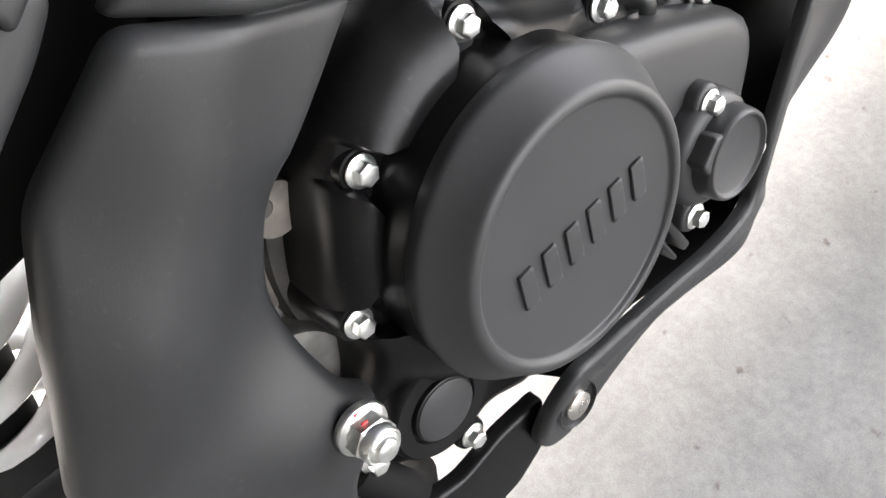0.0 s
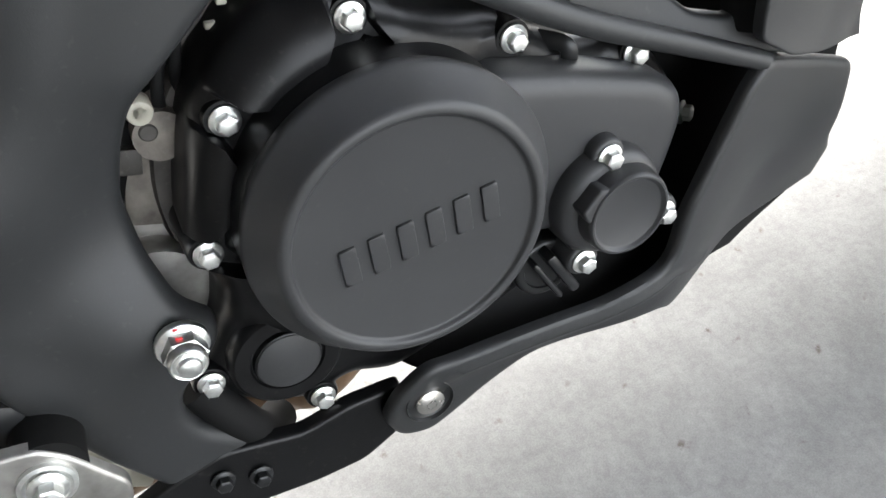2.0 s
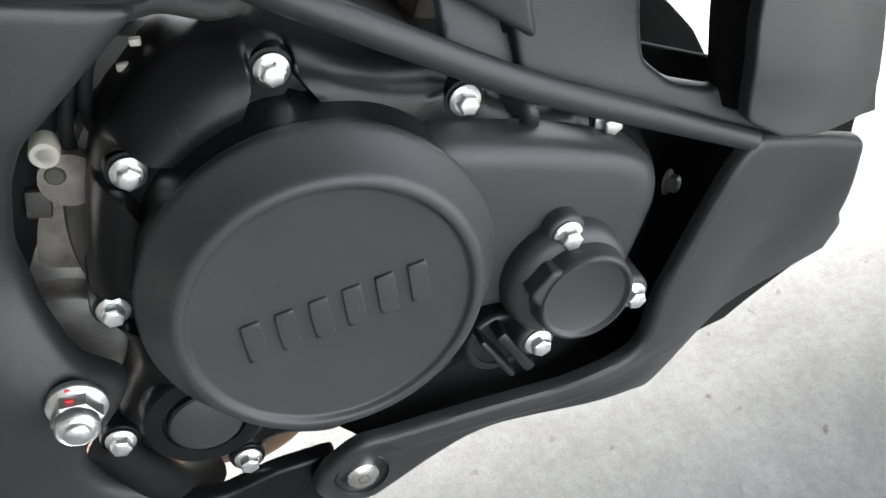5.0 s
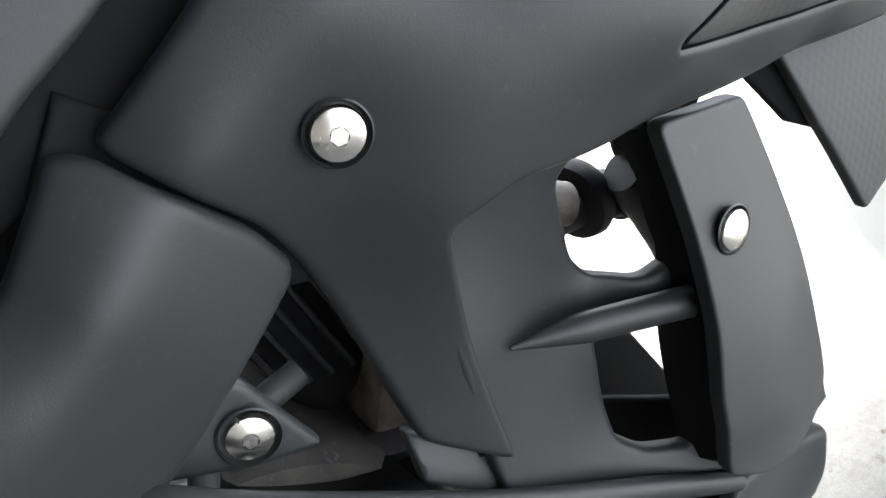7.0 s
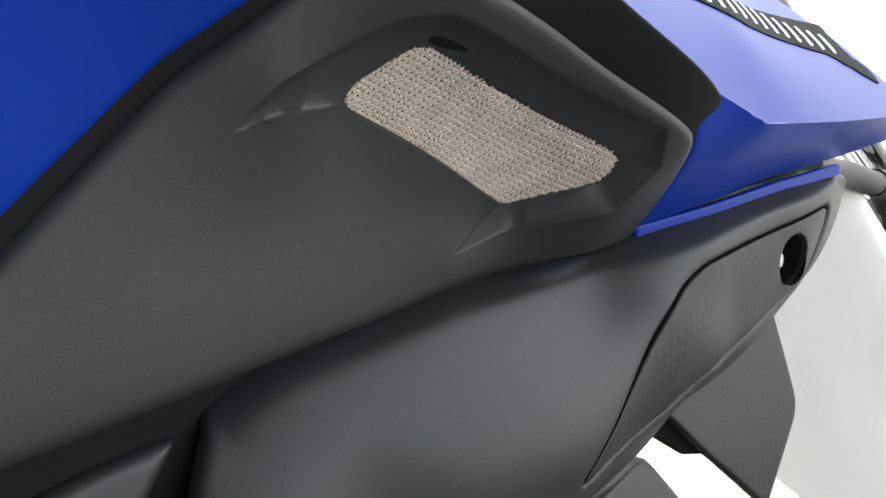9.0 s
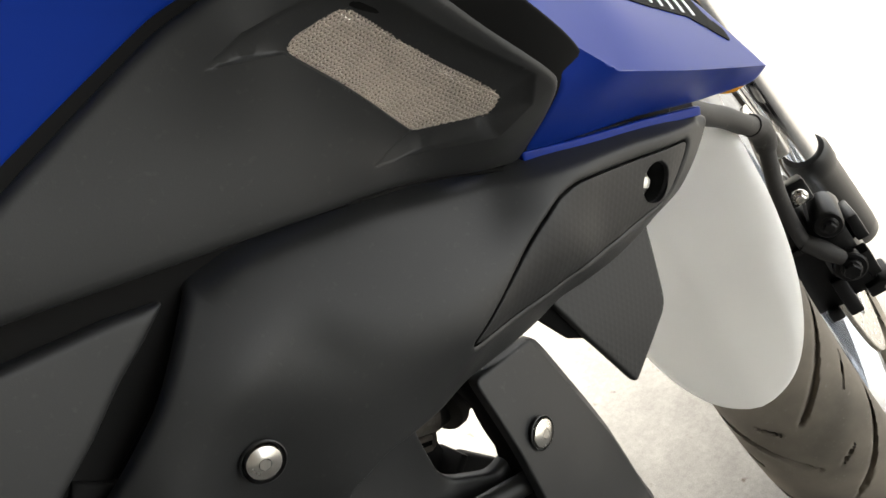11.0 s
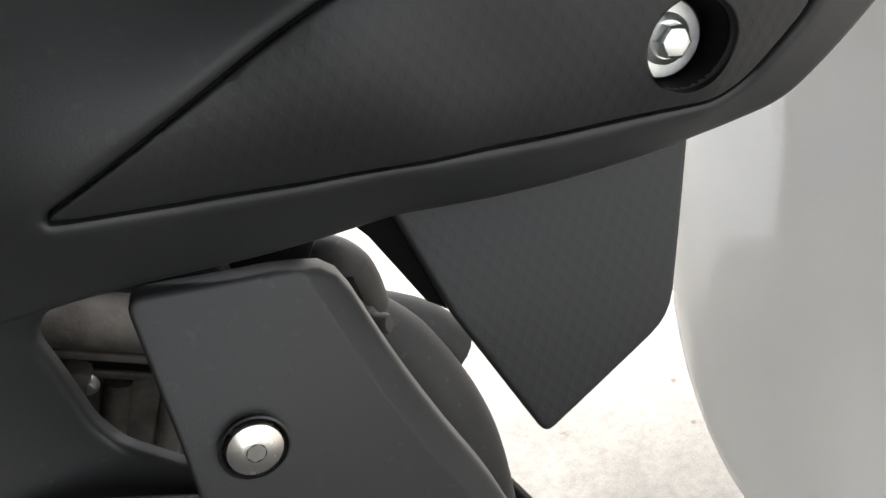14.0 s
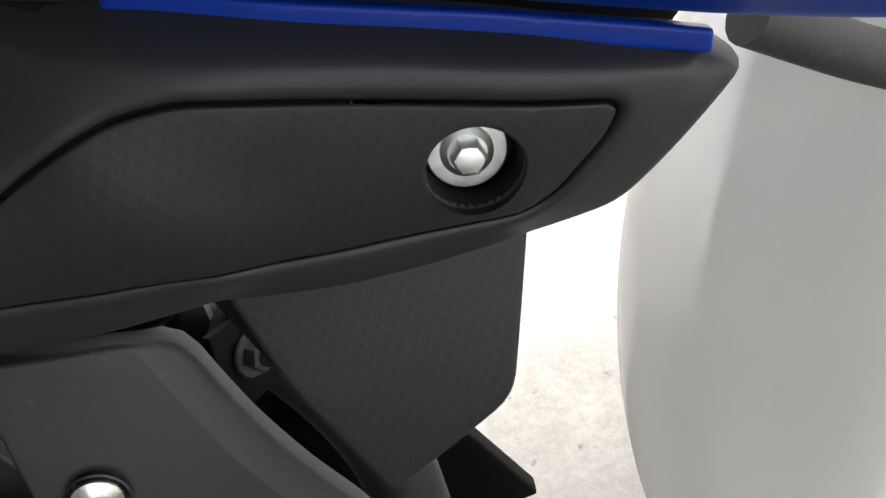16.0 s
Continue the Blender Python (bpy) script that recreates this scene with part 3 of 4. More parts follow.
# -- shroud with vents, and its cross bar --
cowl_sheet = bend((0.0905, 0.219, -0.019), (0.108, 0.298, -0.010), (0.031, 0.24, -0.002), (0.0695, 0.181, 0.0), (0.083, 0.095, -0.004), (0.112, 0.18, -0.026), (0.113, 0.068, -0.0125), (0.197, 0.2045, -0.0500), (0.25, 0.192, -0.0470), (0.28, 0.1866, -0.0460), (0.31, 0.1840, -0.0450), (0.22, 0.215, -0.0520), (0.265, 0.2325, -0.0530), (0.30, 0.2305, -0.0520), (0.34, 0.214, -0.0510), (0.30, 0.208, -0.0500), (0.355, 0.1760, -0.0420),
                  (0.383, 0.202, -0.0500), (0.415, 0.2, -0.045), (0.381, 0.166, -0.033), (0.357, 0.163, -0.029), (0.271, 0.169, -0.026), (0.195, 0.175, -0.028), (0.25, 0.25, -0.036), (0.19, 0.276, -0.030), (0.13, 0.25, -0.032), (0.1, 0.254, -0.027), (0.047, 0.224, -0.015))
cowl_sheet = creased(cowl_sheet, ((0.178, 0.184), (0.266, 0.248), 0.14), ((0.030, 0.213), (0.125, 0.268), 0.14))
flat_cowl = cowl_sheet


def cowl_sheet(P):
    """The shroud's face, rolled away along its top into the channel under the tank."""
    P = np.asarray(P, float).reshape(-1, 2)
    d = 0.93 * (P[:, 1] - np.interp(P[:, 0], (0.0, 0.100, 0.111, 0.122, 0.1305, 0.150, 0.1915, 0.233, 0.271, 0.34, 0.40, 0.42), (0.36, 0.302, 0.2935, 0.2935, 0.2940, 0.2903, 0.2797, 0.2638, 0.2482, 0.2262, 0.2045, 0.1980)))
    return flat_cowl(P) + np.interp(P[:, 0], (0.15, 0.28), (1.9, 1.9)) * 0.5 * (d + np.sqrt(d * d + 0.002 ** 2))


COWL = [(0.031, 0.240), (0.048, 0.2175), (0.0625, 0.1985), (0.070, 0.181), (0.0745, 0.162), (0.0775, 0.138), (0.083, 0.093), (0.113, 0.066), (0.1115, 0.122), (0.1125, 0.176, 0.006), (0.137, 0.183), (0.158, 0.1795), (0.195, 0.174),
        (0.271, 0.168), (0.357, 0.163), (0.381, 0.167), (0.4155, 0.2005), (0.406, 0.2085), (0.36, 0.2275), (0.32, 0.2420), (0.28, 0.2540), (0.25, 0.2660), (0.203, 0.2845), (0.16, 0.2985), (0.137, 0.3035), (0.121, 0.3040), (0.107, 0.2965), (0.071, 0.266)]
FOLD = [(0.116, 0.2935), (0.1305, 0.2940), (0.150, 0.2903), (0.1915, 0.2797), (0.233, 0.2638), (0.271, 0.2482), (0.34, 0.2262), (0.40, 0.2045)]
GROOVE = rounded([(0.1945, 0.2030, 0.002), (0.1960, 0.2055, 0.002), (0.22, 0.2143), (0.236, 0.2203), (0.252, 0.2266), (0.266, 0.2315), (0.278, 0.2337), (0.292, 0.2330), (0.381, 0.2035), (0.3835, 0.2005), (0.380, 0.1945), (0.3645, 0.1805), (0.356, 0.1775), (0.31, 0.1832), (0.28, 0.1874), (0.25, 0.1919), (0.22, 0.1968)], 0.005, 4)
ring = [(0.3480 + 0.0116 * math.cos(a * math.pi / 16), 0.1960 + 0.0116 * math.sin(a * math.pi / 16)) for a in range(32)]
cowl = part("radiator_shroud", shell(rounded(COWL, 0.006), cowl_sheet, 0.004, [GROOVE], 0.003, hole_edge=0.0034, step=0.006, lines=[(FOLD, 0.0014, 0, False)]), PLASTIC, bike, "matte black plastic radiator shroud")
C = np.array(resample(GROOVE, 0.003))
T = np.roll(C, -1, 0) - np.roll(C, 1, 0)
N = np.stack([-T[:, 1], T[:, 0]], 1) / np.hypot(*T.T)[:, None]
INSET = [p for p in (max((C + N * 0.0008, C - N * 0.0008), key=lambda Q: within(Q, C).sum())) if far_from([p], C)[0] > 0.0007 and within([p], C)[0]]
part("dotted_insert", shell(INSET, lambda P: cowl_sheet(P) + 0.0010, 0.002, [ring], 0.0008, hole_edge=0.0008), DOTTED, cowl, "inset panel with a fine dotted texture")
part("seat_plate", shell(GROOVE, lambda P: cowl_sheet(P) + 0.0045, 0.001, [ring], 0.0006), TRIM_AND_SHADE, cowl)
part("bolt_well", lathe([(0.0118, -0.0478), (0.0116, -0.044), (0.0113, -0.033), (0, -0.033)], (0.3480, 0, 0.1960), seg=40, caps=False), TRIM_AND_SHADE, cowl)
part("washer", lathe([(0.0102, -0.033), (0.0102, -0.0352), (0.0098, -0.0356), (0, -0.0356)], (0.3474, 0, 0.1957), seg=36), ZINC, cowl)
bolt((0.3474, -0.0354, 0.1957), cowl, 0.95, 15)
socket_screw((0.0905, -0.0200, 0.2191), cowl, 0.0085, (0, -14), 0.0106)
vent_sheet = bend((0.1135, 0.178, -0.0140), (0.1125, 0.122, -0.0105), (0.114, 0.068, -0.0085), (0.14, 0.182, -0.017), (0.17, 0.178, -0.014), (0.166, 0.163, -0.007), (0.170, 0.115, -0.001), (0.166, 0.05, -0.006), (0.192, 0.17, -0.016), (0.19, 0.0, -0.024), (0.19, 0.1, -0.014), (0.222, 0.1, -0.016), (0.222, 0.0, -0.022), (0.222, 0.17, -0.014))
V1 = rounded([(0.1655, 0.1605), (0.173, 0.1690), (0.1925, 0.1705), (0.2060, 0.1630), (0.2130, 0.1400), (0.2080, 0.1100), (0.1890, 0.1065), (0.1715, 0.1150), (0.1670, 0.1250)], 0.004)
V2 = rounded([(0.1645, 0.0890), (0.1735, 0.0932), (0.1900, 0.0905), (0.2000, 0.0770), (0.1955, 0.0340), (0.1900, 0.0200), (0.1705, 0.0280), (0.1608, 0.0395), (0.1618, 0.0646)], 0.004)
vent = part("vent_frame", shell(rounded([(0.104, 0.184), (0.137, 0.1895), (0.158, 0.180), (0.222, 0.1725), (0.224, 0.09), (0.222, -0.012), (0.165, 0.014), (0.104, 0.052)], 0.003), vent_sheet, 0.004, [V1, V2], 0.003), PLASTIC, bike, "matte black vent frame with two openings")
part("rib", tube([(0.126, -0.0085, 0.1115), (0.155, -0.014, 0.1050), (0.199, -0.024, 0.0945)], [0.001, 0.0062, 0.0066], 14, 8, 0.8), PLASTIC, vent)
part("cross_bar", tube([(-0.012, 0.006, 0.138), (0.002, -0.005, 0.129), (0.037, -0.013, 0.1035), (0.104, -0.016, 0.0525), (0.16, -0.022, 0.019), (0.203, -0.028, -0.006)], [0.005, 0.0065, 0.0065, 0.0065, 0.006, 0.005], 16, 8, 0.8), PLASTIC, bike, "matte black cross bar of the shroud")
part("bar_web", shell(rounded([(0.0805, 0.0945), (0.113, 0.070), (0.165, 0.030), (0.2, 0.002), (0.104, 0.050), (0.078, 0.074)], 0.002), bend((0.08, 0.09, 0.004), (0.1, 0.06, -0.005), (0.13, 0.045, -0.006), (0.2, 0.002, -0.014), (0.1, 0.085, 0.003)), 0.004, edge=0.002), PLASTIC, bike, "matte black ledge above the cross bar")
lug = part("shroud_lug", shell(rounded([(-0.005, 0.131), (0.03, 0.113), (0.054, 0.106), (0.046, 0.125), (0.038, 0.147), (0.030, 0.152)], 0.005), 0.010, 0.004, edge=0.003), PLASTIC, bike, "black mounting lug with a screw")
socket_screw((0.0314, 0.0085, 0.1282), lug, 0.0088, (0, -10), 0.0115)

# two added black plates, to darken the seams as shade would
part("seam_shade_plate", shell([(0.010, 0.232), (0.05, 0.205), (0.064, 0.17), (0.079, 0.165), (0.078, 0.19), (0.05, 0.235), (0.03, 0.255)], 0.008, 0.003, edge=0.002), TRIM_AND_SHADE, bike)
part("fold_shade_plate", shell([(0.104, 0.19), (0.102, 0.07), (0.125, 0.06), (0.125, 0.185)], -0.004, 0.003, edge=0.002), TRIM_AND_SHADE, bike)

# -- front flap and lower cowl --
flap_sheet = bend((0.195, 0.173, -0.028), (0.242, 0.161, -0.024), (0.191, 0.0145, -0.041), (0.2136, 0.1236, -0.036), (0.308, -0.046, 0.008), (0.2765, 0.06, -0.0165), (0.2905, 0.0, -0.007), (0.24, 0.06, -0.034), (0.232, -0.015, -0.033), (0.2585, 0.12, -0.0245))
flap_sheet = creased(flap_sheet, ((0.190, 0.040), (0.295, -0.014), 0.16))
flat_flap = flap_sheet
FRONT = [(0.2490, 0.1620), (0.2585, 0.1200), (0.2670, 0.0900), (0.2765, 0.0600), (0.2830, 0.0300), (0.2905, 0.0), (0.3080, -0.0470)]


def flap_sheet(P):
    """The flap's face, chamfered along its front edge."""
    P = np.asarray(P, float).reshape(-1, 2)
    return flat_flap(P) + 0.9 * np.clip(0.0075 - far_from(P, FRONT, False), 0, 1)


flap = part("front_flap", shell(rounded([(0.197, 0.1725)] + [(x, z, 0.015) for x, z in FRONT[:-1]] + [FRONT[-1], (0.212, -0.004), (0.1905, 0.0140), (0.1890, 0.060), (0.1940, 0.090), (0.1962, 0.130)], 0.005), flap_sheet, 0.006, edge=0.0015, step=0.006, lines=[([(x - 0.0072, z - 0.0015) for x, z in FRONT], 0.0008, 0, False)]), PLASTIC, bike, "matte black curved front flap")
socket_screw((0.2136, -0.0365, 0.1236), flap, 0.0082, (0, 8), 0.0098)
part("flap_return", shell(rounded([(0.2010, 0.172), (0.2065, 0.145), (0.2065, 0.115), (0.2030, 0.080), (0.1945, 0.0125), (0.1885, 0.012), (0.1915, 0.049), (0.1955, 0.088), (0.2003, 0.115), (0.2000, 0.145), (0.1950, 0.172)], 0.002), bend((0.1955, 0.17, -0.010), (0.2015, 0.17, -0.018), (0.2000, 0.13, -0.012), (0.2065, 0.13, -0.023), (0.1955, 0.088, -0.014), (0.2030, 0.080, -0.026), (0.1885, 0.012, -0.016), (0.1945, 0.013, -0.030)), 0.005, edge=0.002), TRIM_AND_SHADE, flap)
LC = [(-0.027, -0.114), (-0.008, -0.102), (0.007, -0.1075), (0.096, -0.1215), (0.146, -0.1165, 0.012), (0.153, -0.079), (0.191, -0.013), (0.204, -0.003), (0.2910, -0.054), (0.2925, -0.085), (0.3005, -0.120), (0.3180, -0.147), (0.3295, -0.1910), (0.226, -0.1755), (0.157, -0.1820, 0.012), (0.139, -0.155, 0.02), (0.094, -0.146), (0.053, -0.1365, 0.02), (0.024, -0.151), (0.002, -0.1650, 0.012), (-0.014, -0.1725, 0.015), (-0.033, -0.161, 0.015), (-0.039, -0.133, 0.015)]
lower = part("lower_cowl", shell(rounded(LC, 0.007), bend((0.207, -0.002, -0.032), (0.291, -0.054, -0.004), (0.2925, -0.085, 0.001), (0.3005, -0.12, 0.016), (0.318, -0.147, 0.032), (0.3295, -0.191, 0.056), (0.226, -0.175, 0.027), (0.137, -0.146, -0.021), (0.146, -0.12, -0.024), (0.16, -0.078, -0.029), (0.09, -0.134, -0.021), (0.0, -0.13, -0.018), (0.24, -0.11, 0.008)), 0.004, edge=0.005,
                                 lines=[([(0.01, -0.119), (0.096, -0.1315), (0.150, -0.127), (0.185, -0.150)], 0.0035, -0.002, False)]), PLASTIC, bike, "matte black lower cowl")
# added black sheet that makes the space behind the cowl dark
part("cowl_shade_sheet", shell([(0.162, 0.03), (0.215, 0.012), (0.314, -0.058), (0.334, -0.200), (0.24, -0.200), (0.14, -0.160), (0.06, -0.14), (0.0, -0.14), (-0.02, -0.115), (0.06, -0.10), (0.15, -0.085), (0.178, -0.04)], bend((0.16, 0.02, 0.045), (0.22, 0.0, 0.01), (0.25, -0.1, 0.045), (0.314, -0.06, 0.030), (0.318, -0.147, 0.045), (0.330, -0.190, 0.063), (0.14, -0.14, 0.005), (0.0, -0.13, 0.004), (0.17, -0.06, 0.04)), 0.003, edge=0.002), TRIM_AND_SHADE, lower)
socket_screw((-0.0119, -0.0195, -0.1303), lower, 0.0088, (0, 0), 0.0145)
part("cowl_stay", shell(rounded([(-0.02, -0.124), (-0.052, -0.120), (-0.08, -0.123), (-0.122, -0.1085), (-0.152, -0.113), (-0.175, -0.12), (-0.16, -0.15), (-0.085, -0.166), (-0.055, -0.168), (-0.03, -0.158)], 0.006), -0.006, 0.006, edge=0.003), CASE, bike, "black bracket under the engine")
for x, z in ((-0.128, -0.126), (-0.110, -0.136)):
    bolt((x, -0.0068, z), bike, 0.95, 20, name="stay_bolt", material=PLASTIC_SMOOTH)

# -- deflector under the shroud --
part("deflector", shell(rounded([(0.268, 0.172), (0.36, 0.168), (0.3565, 0.158), (0.3400, 0.1110, 0.008), (0.2938, 0.0862, 0.004), (0.2765, 0.135)], 0.002), bend((0.268, 0.172, -0.016), (0.357, 0.163, -0.022), (0.339, 0.115, -0.031), (0.294, 0.0885, -0.032), (0.276, 0.135, -0.026)), 0.0025, edge=0.002, step=0.005), DOTTED, bike, "matte black triangular air deflector with a faint dotted texture")
part("deflector_return", shell([(0.250, 0.174), (0.272, 0.172), (0.281, 0.130), (0.272, 0.136), (0.262, 0.158)], bend((0.25, 0.17, 0.0), (0.272, 0.17, -0.012), (0.281, 0.13, -0.022)), 0.002, edge=0.001), TRIM_AND_SHADE, bike, "black inner edge of the deflector")

# -- air scoop and tank --
plain_scoop = bend((0.042, 0.335, -0.012), (0.105, 0.317, -0.020), (0.158, 0.298, -0.026), (0.231, 0.274, -0.030), (0.277, 0.254, -0.032), (0.283, 0.2935, -0.074), (0.245, 0.35, -0.073), (0.2, 0.40, -0.058), (0.15, 0.394, -0.033), (0.077, 0.373, -0.015),
                   (0.184, 0.364, -0.040), (0.266, 0.298, -0.068), (0.252, 0.283, -0.054), (0.201, 0.2985, -0.0295), (0.225, 0.3035, -0.034), (0.14, 0.345, -0.026), (0.222, 0.366, -0.066), (0.17, 0.376, -0.041))
DIP = [(0.152, 0.3730), (0.170, 0.3785), (0.204, 0.3785), (0.2160, 0.3730), (0.2710, 0.3040), (0.2690, 0.2905), (0.2529, 0.2830), (0.2005, 0.2985), (0.2240, 0.3040), (0.1830, 0.3630)]
mesh_floor = bend((0.225, 0.3034, -0.0325), (0.2545, 0.3009, -0.0560), (0.2543, 0.2934, -0.0500), (0.184, 0.364, -0.0385), (0.213, 0.370, -0.0545), (0.2005, 0.2985, -0.0290), (0.152, 0.373, -0.0330))


def scoop_sheet(P):
    """The scoop's face with the inlet sunk into it behind a steep wall."""
    P = np.asarray(P, float).reshape(-1, 2)
    top = plain_scoop(P)
    d = np.where(within(P, DIP), far_from(P, DIP), 0)
    return np.minimum(np.maximum(mesh_floor(P), top), top + 1.15 * d)


MESH = rounded([(0.1848, 0.3640), (0.1895, 0.3672), (0.2075, 0.3685), (0.2118, 0.3662), (0.2588, 0.3022), (0.2592, 0.2998), (0.2563, 0.2938), (0.2262, 0.3026)], 0.003)
scoop = part("air_scoop", shell(rounded([(0.035, 0.3325), (0.0825, 0.3188), (0.1061, 0.3123), (0.154, 0.2990), (0.195, 0.2862), (0.237, 0.2712), (0.2772, 0.2528), (0.2845, 0.2945), (0.245, 0.352), (0.205, 0.405), (0.176, 0.397), (0.147, 0.393), (0.077, 0.371), (-0.02, 0.34)], 0.006), scoop_sheet, 0.004, [MESH], 0.005, step=0.005, hole_edge=0.0008, lines=[(DIP, 0.0012, 0, True)]), PLASTIC, bike, "matte black air scoop with a mesh inlet")
MID = np.array(MESH).mean(0)
WIDE = (MID + (np.array(MESH) - MID) * 1.04).tolist()
# near-black backing stands in for the unlit depth behind the mesh
part("mesh_shade_backing", shell((MID + (np.array(MESH) - MID) * 1.10).tolist(), lambda P: scoop_sheet(P) + 0.012, 0.002, edge=0.002), TRIM_AND_SHADE, scoop)


def wire_mesh():
    """Fine woven metal: two sets of wires that pass over and under one another."""
    bms = bmesh.new()
    pitch, r = 0.00165, 0.00062
    for way in (0, 1):
        a = radians(-50 + (62 if way else -2))
        d, s = np.array([math.cos(a), math.sin(a)]), np.array([-math.sin(a), math.cos(a)])
        mid = np.array([0.228, 0.332])
        for k in range(-62, 63):
            ts = np.arange(-0.08, 0.08, pitch / 2)
            line = mid + s * k * pitch + ts[:, None] * d
            ok = within(line, WIDE)
            line, tt = line[ok], ts[ok]
            if len(line) < 2:
                continue
            y = mesh_floor(line) + 0.0010 + 0.0004 * np.where((np.arange(len(tt)) + k + way) % 2 == 0, 1, -1)
            ring0 = None
            for (x, z), yy in zip(line, y):
                ring = [bms.verts.new((x + s[0] * r * c, yy + r * q, z + s[1] * r * c)) for c, q in ((1, 0), (0, 1), (-1, 0), (0, -1))]
                if ring0:
                    for i in range(4):
                        bms.faces.new((ring0[i], ring0[(i + 1) % 4], ring[(i + 1) % 4], ring[i]))
                ring0 = ring
    return bms


part("mesh", wire_mesh(), MESHWIRE, scoop, "fine woven metal mesh")
SEAM = [(0.0825, 0.3188), (0.1061, 0.3123), (0.154, 0.2990), (0.195, 0.2862), (0.237, 0.2712), (0.268, 0.2572)]
# added black tube: draws the shadow line of the gap below the scoop
part("seam_shadow", tube([(x - 0.0005, float(cowl_sheet([(x, z - 0.0016)])[0]) - 0.0004, z - 0.0016) for x, z in SEAM], 0.0015, 10, 6), TRIM_AND_SHADE, scoop, "thin black strip for the shadow line along the scoop's lower edge")
TANK = [(-0.15, 0.30), (-0.02, 0.345), (0.077, 0.376), (0.122, 0.389), (0.147, 0.397), (0.176, 0.401), (0.2035, 0.3985), (0.2405, 0.3548), (0.2587, 0.3335), (0.2868, 0.2918), (0.2805, 0.2560), (0.31, 0.2465), (0.36, 0.2310), (0.404, 0.2145), (0.441, 0.2065), (0.446, 0.2120), (0.437, 0.262), (0.40, 0.335), (0.33, 0.43), (0.20, 0.50), (0.0, 0.48), (-0.15, 0.42)]
RIDGE = [(0.10, 0.470, 0.000), (0.190, 0.416, -0.056), (0.252, 0.3530, -0.074), (0.2855, 0.3156, -0.078), (0.3155, 0.281, -0.079), (0.3645, 0.2549, -0.077), (0.4167, 0.2290, -0.073), (0.4500, 0.2130, -0.070)]
on_ridge = [tuple(p) for a, b in zip(RIDGE[1:], RIDGE[2:]) for p in (np.array(a) * (1 - f) + np.array(b) * f for f in (0, 0.33, 0.67))] + [RIDGE[-1]]
tank_under = bend(*on_ridge, (0.077, 0.374, -0.010), (0.15, 0.397, -0.030), (0.205, 0.407, -0.056), (0.248, 0.353, -0.071), (0.285, 0.295, -0.071), (0.279, 0.257, -0.031), (0.31, 0.2475, -0.0375), (0.36, 0.233, -0.043), (0.404, 0.2165, -0.047), (0.441, 0.207, -0.062), (-0.1, 0.32, 0.0))
tank_over = bend(*on_ridge, (0.34, 0.31, -0.062), (0.42, 0.27, -0.045), (0.28, 0.36, -0.06), (0.26, 0.42, -0.035), (0.2, 0.49, 0.03), (0.1, 0.45, 0.01), (0.39, 0.33, -0.02), (0.0, 0.47, 0.02))


def tank_sheet(P):
    """Two faces that meet in one crisp edge."""
    P = np.asarray(P, float).reshape(-1, 2)
    over = P[:, 1] > np.interp(P[:, 0], [p[0] for p in RIDGE], [p[1] for p in RIDGE])
    return np.where(over, tank_over(P), tank_under(P))


tank = part("tank_shroud", shell(rounded(TANK, 0.005), tank_sheet, 0.004, edge=0.003, step=0.006, lines=[([p[:2] for p in RIDGE], 0.0012, 0, False)]), BLUE, bike, "satin blue painted tank shroud", sharp=22)
part("lower_edge", shell(rounded([(0.280, 0.2512), (0.31, 0.2405), (0.36, 0.2225), (0.4060, 0.2052), (0.4070, 0.2110), (0.36, 0.2290), (0.31, 0.2465), (0.281, 0.2572)], 0.001), bend((0.277, 0.252, -0.031), (0.31, 0.2405, -0.038), (0.36, 0.2235, -0.0425), (0.404, 0.206, -0.046), (0.28, 0.257, -0.0318), (0.36, 0.2315, -0.0430), (0.404, 0.2150, -0.0465)), 0.003, edge=0.0012, step=0.005), BLUE, tank)
decal = part("decal", shell(rounded([(0.30, 0.352), (0.3522, 0.3055), (0.4107, 0.2650), (0.4302, 0.2385), (0.4344, 0.2449), (0.4294, 0.2591), (0.433, 0.2715), (0.3701, 0.3090), (0.32, 0.347)], 0.003), lambda P: tank_sheet(P) - 0.0008, 0.0005, edge=0.0006), TRIM_AND_SHADE, tank, "black decal with a row of pale slanted bars")
for k in range(13):
    x, z = 0.325 + 0.0076 * k, 0.3345 - 0.0056 * k
    part("decal_bar", shell([(x, z - 0.004), (x + 0.0028, z - 0.0055), (x + 0.0058, z + 0.0035), (x + 0.0030, z + 0.005)], lambda P: tank_sheet(P) - 0.0014, 0.0004, edge=0.0004, step=0.004), SILVER, decal)
# dark sheet whose colour supplies the shade in the channel
part("channel_shade", shell([(-0.12, 0.18), (0.03, 0.236), (0.115, 0.280), (0.28, 0.228), (0.400, 0.203), (0.41, 0.212), (0.405, 0.228), (0.29, 0.268), (0.2, 0.31), (0.1, 0.345), (-0.12, 0.36)], bend((-0.1, 0.25, 0.012), (0.03, 0.25, 0.012), (0.12, 0.3, -0.001), (0.2, 0.27, -0.014), (0.28, 0.245, -0.021), (0.4, 0.21, -0.025), (0.3, 0.265, -0.022)), 0.003, edge=0.002), TRIM_AND_SHADE, bike, "near-black sheet for the shade in the channel between the panels")
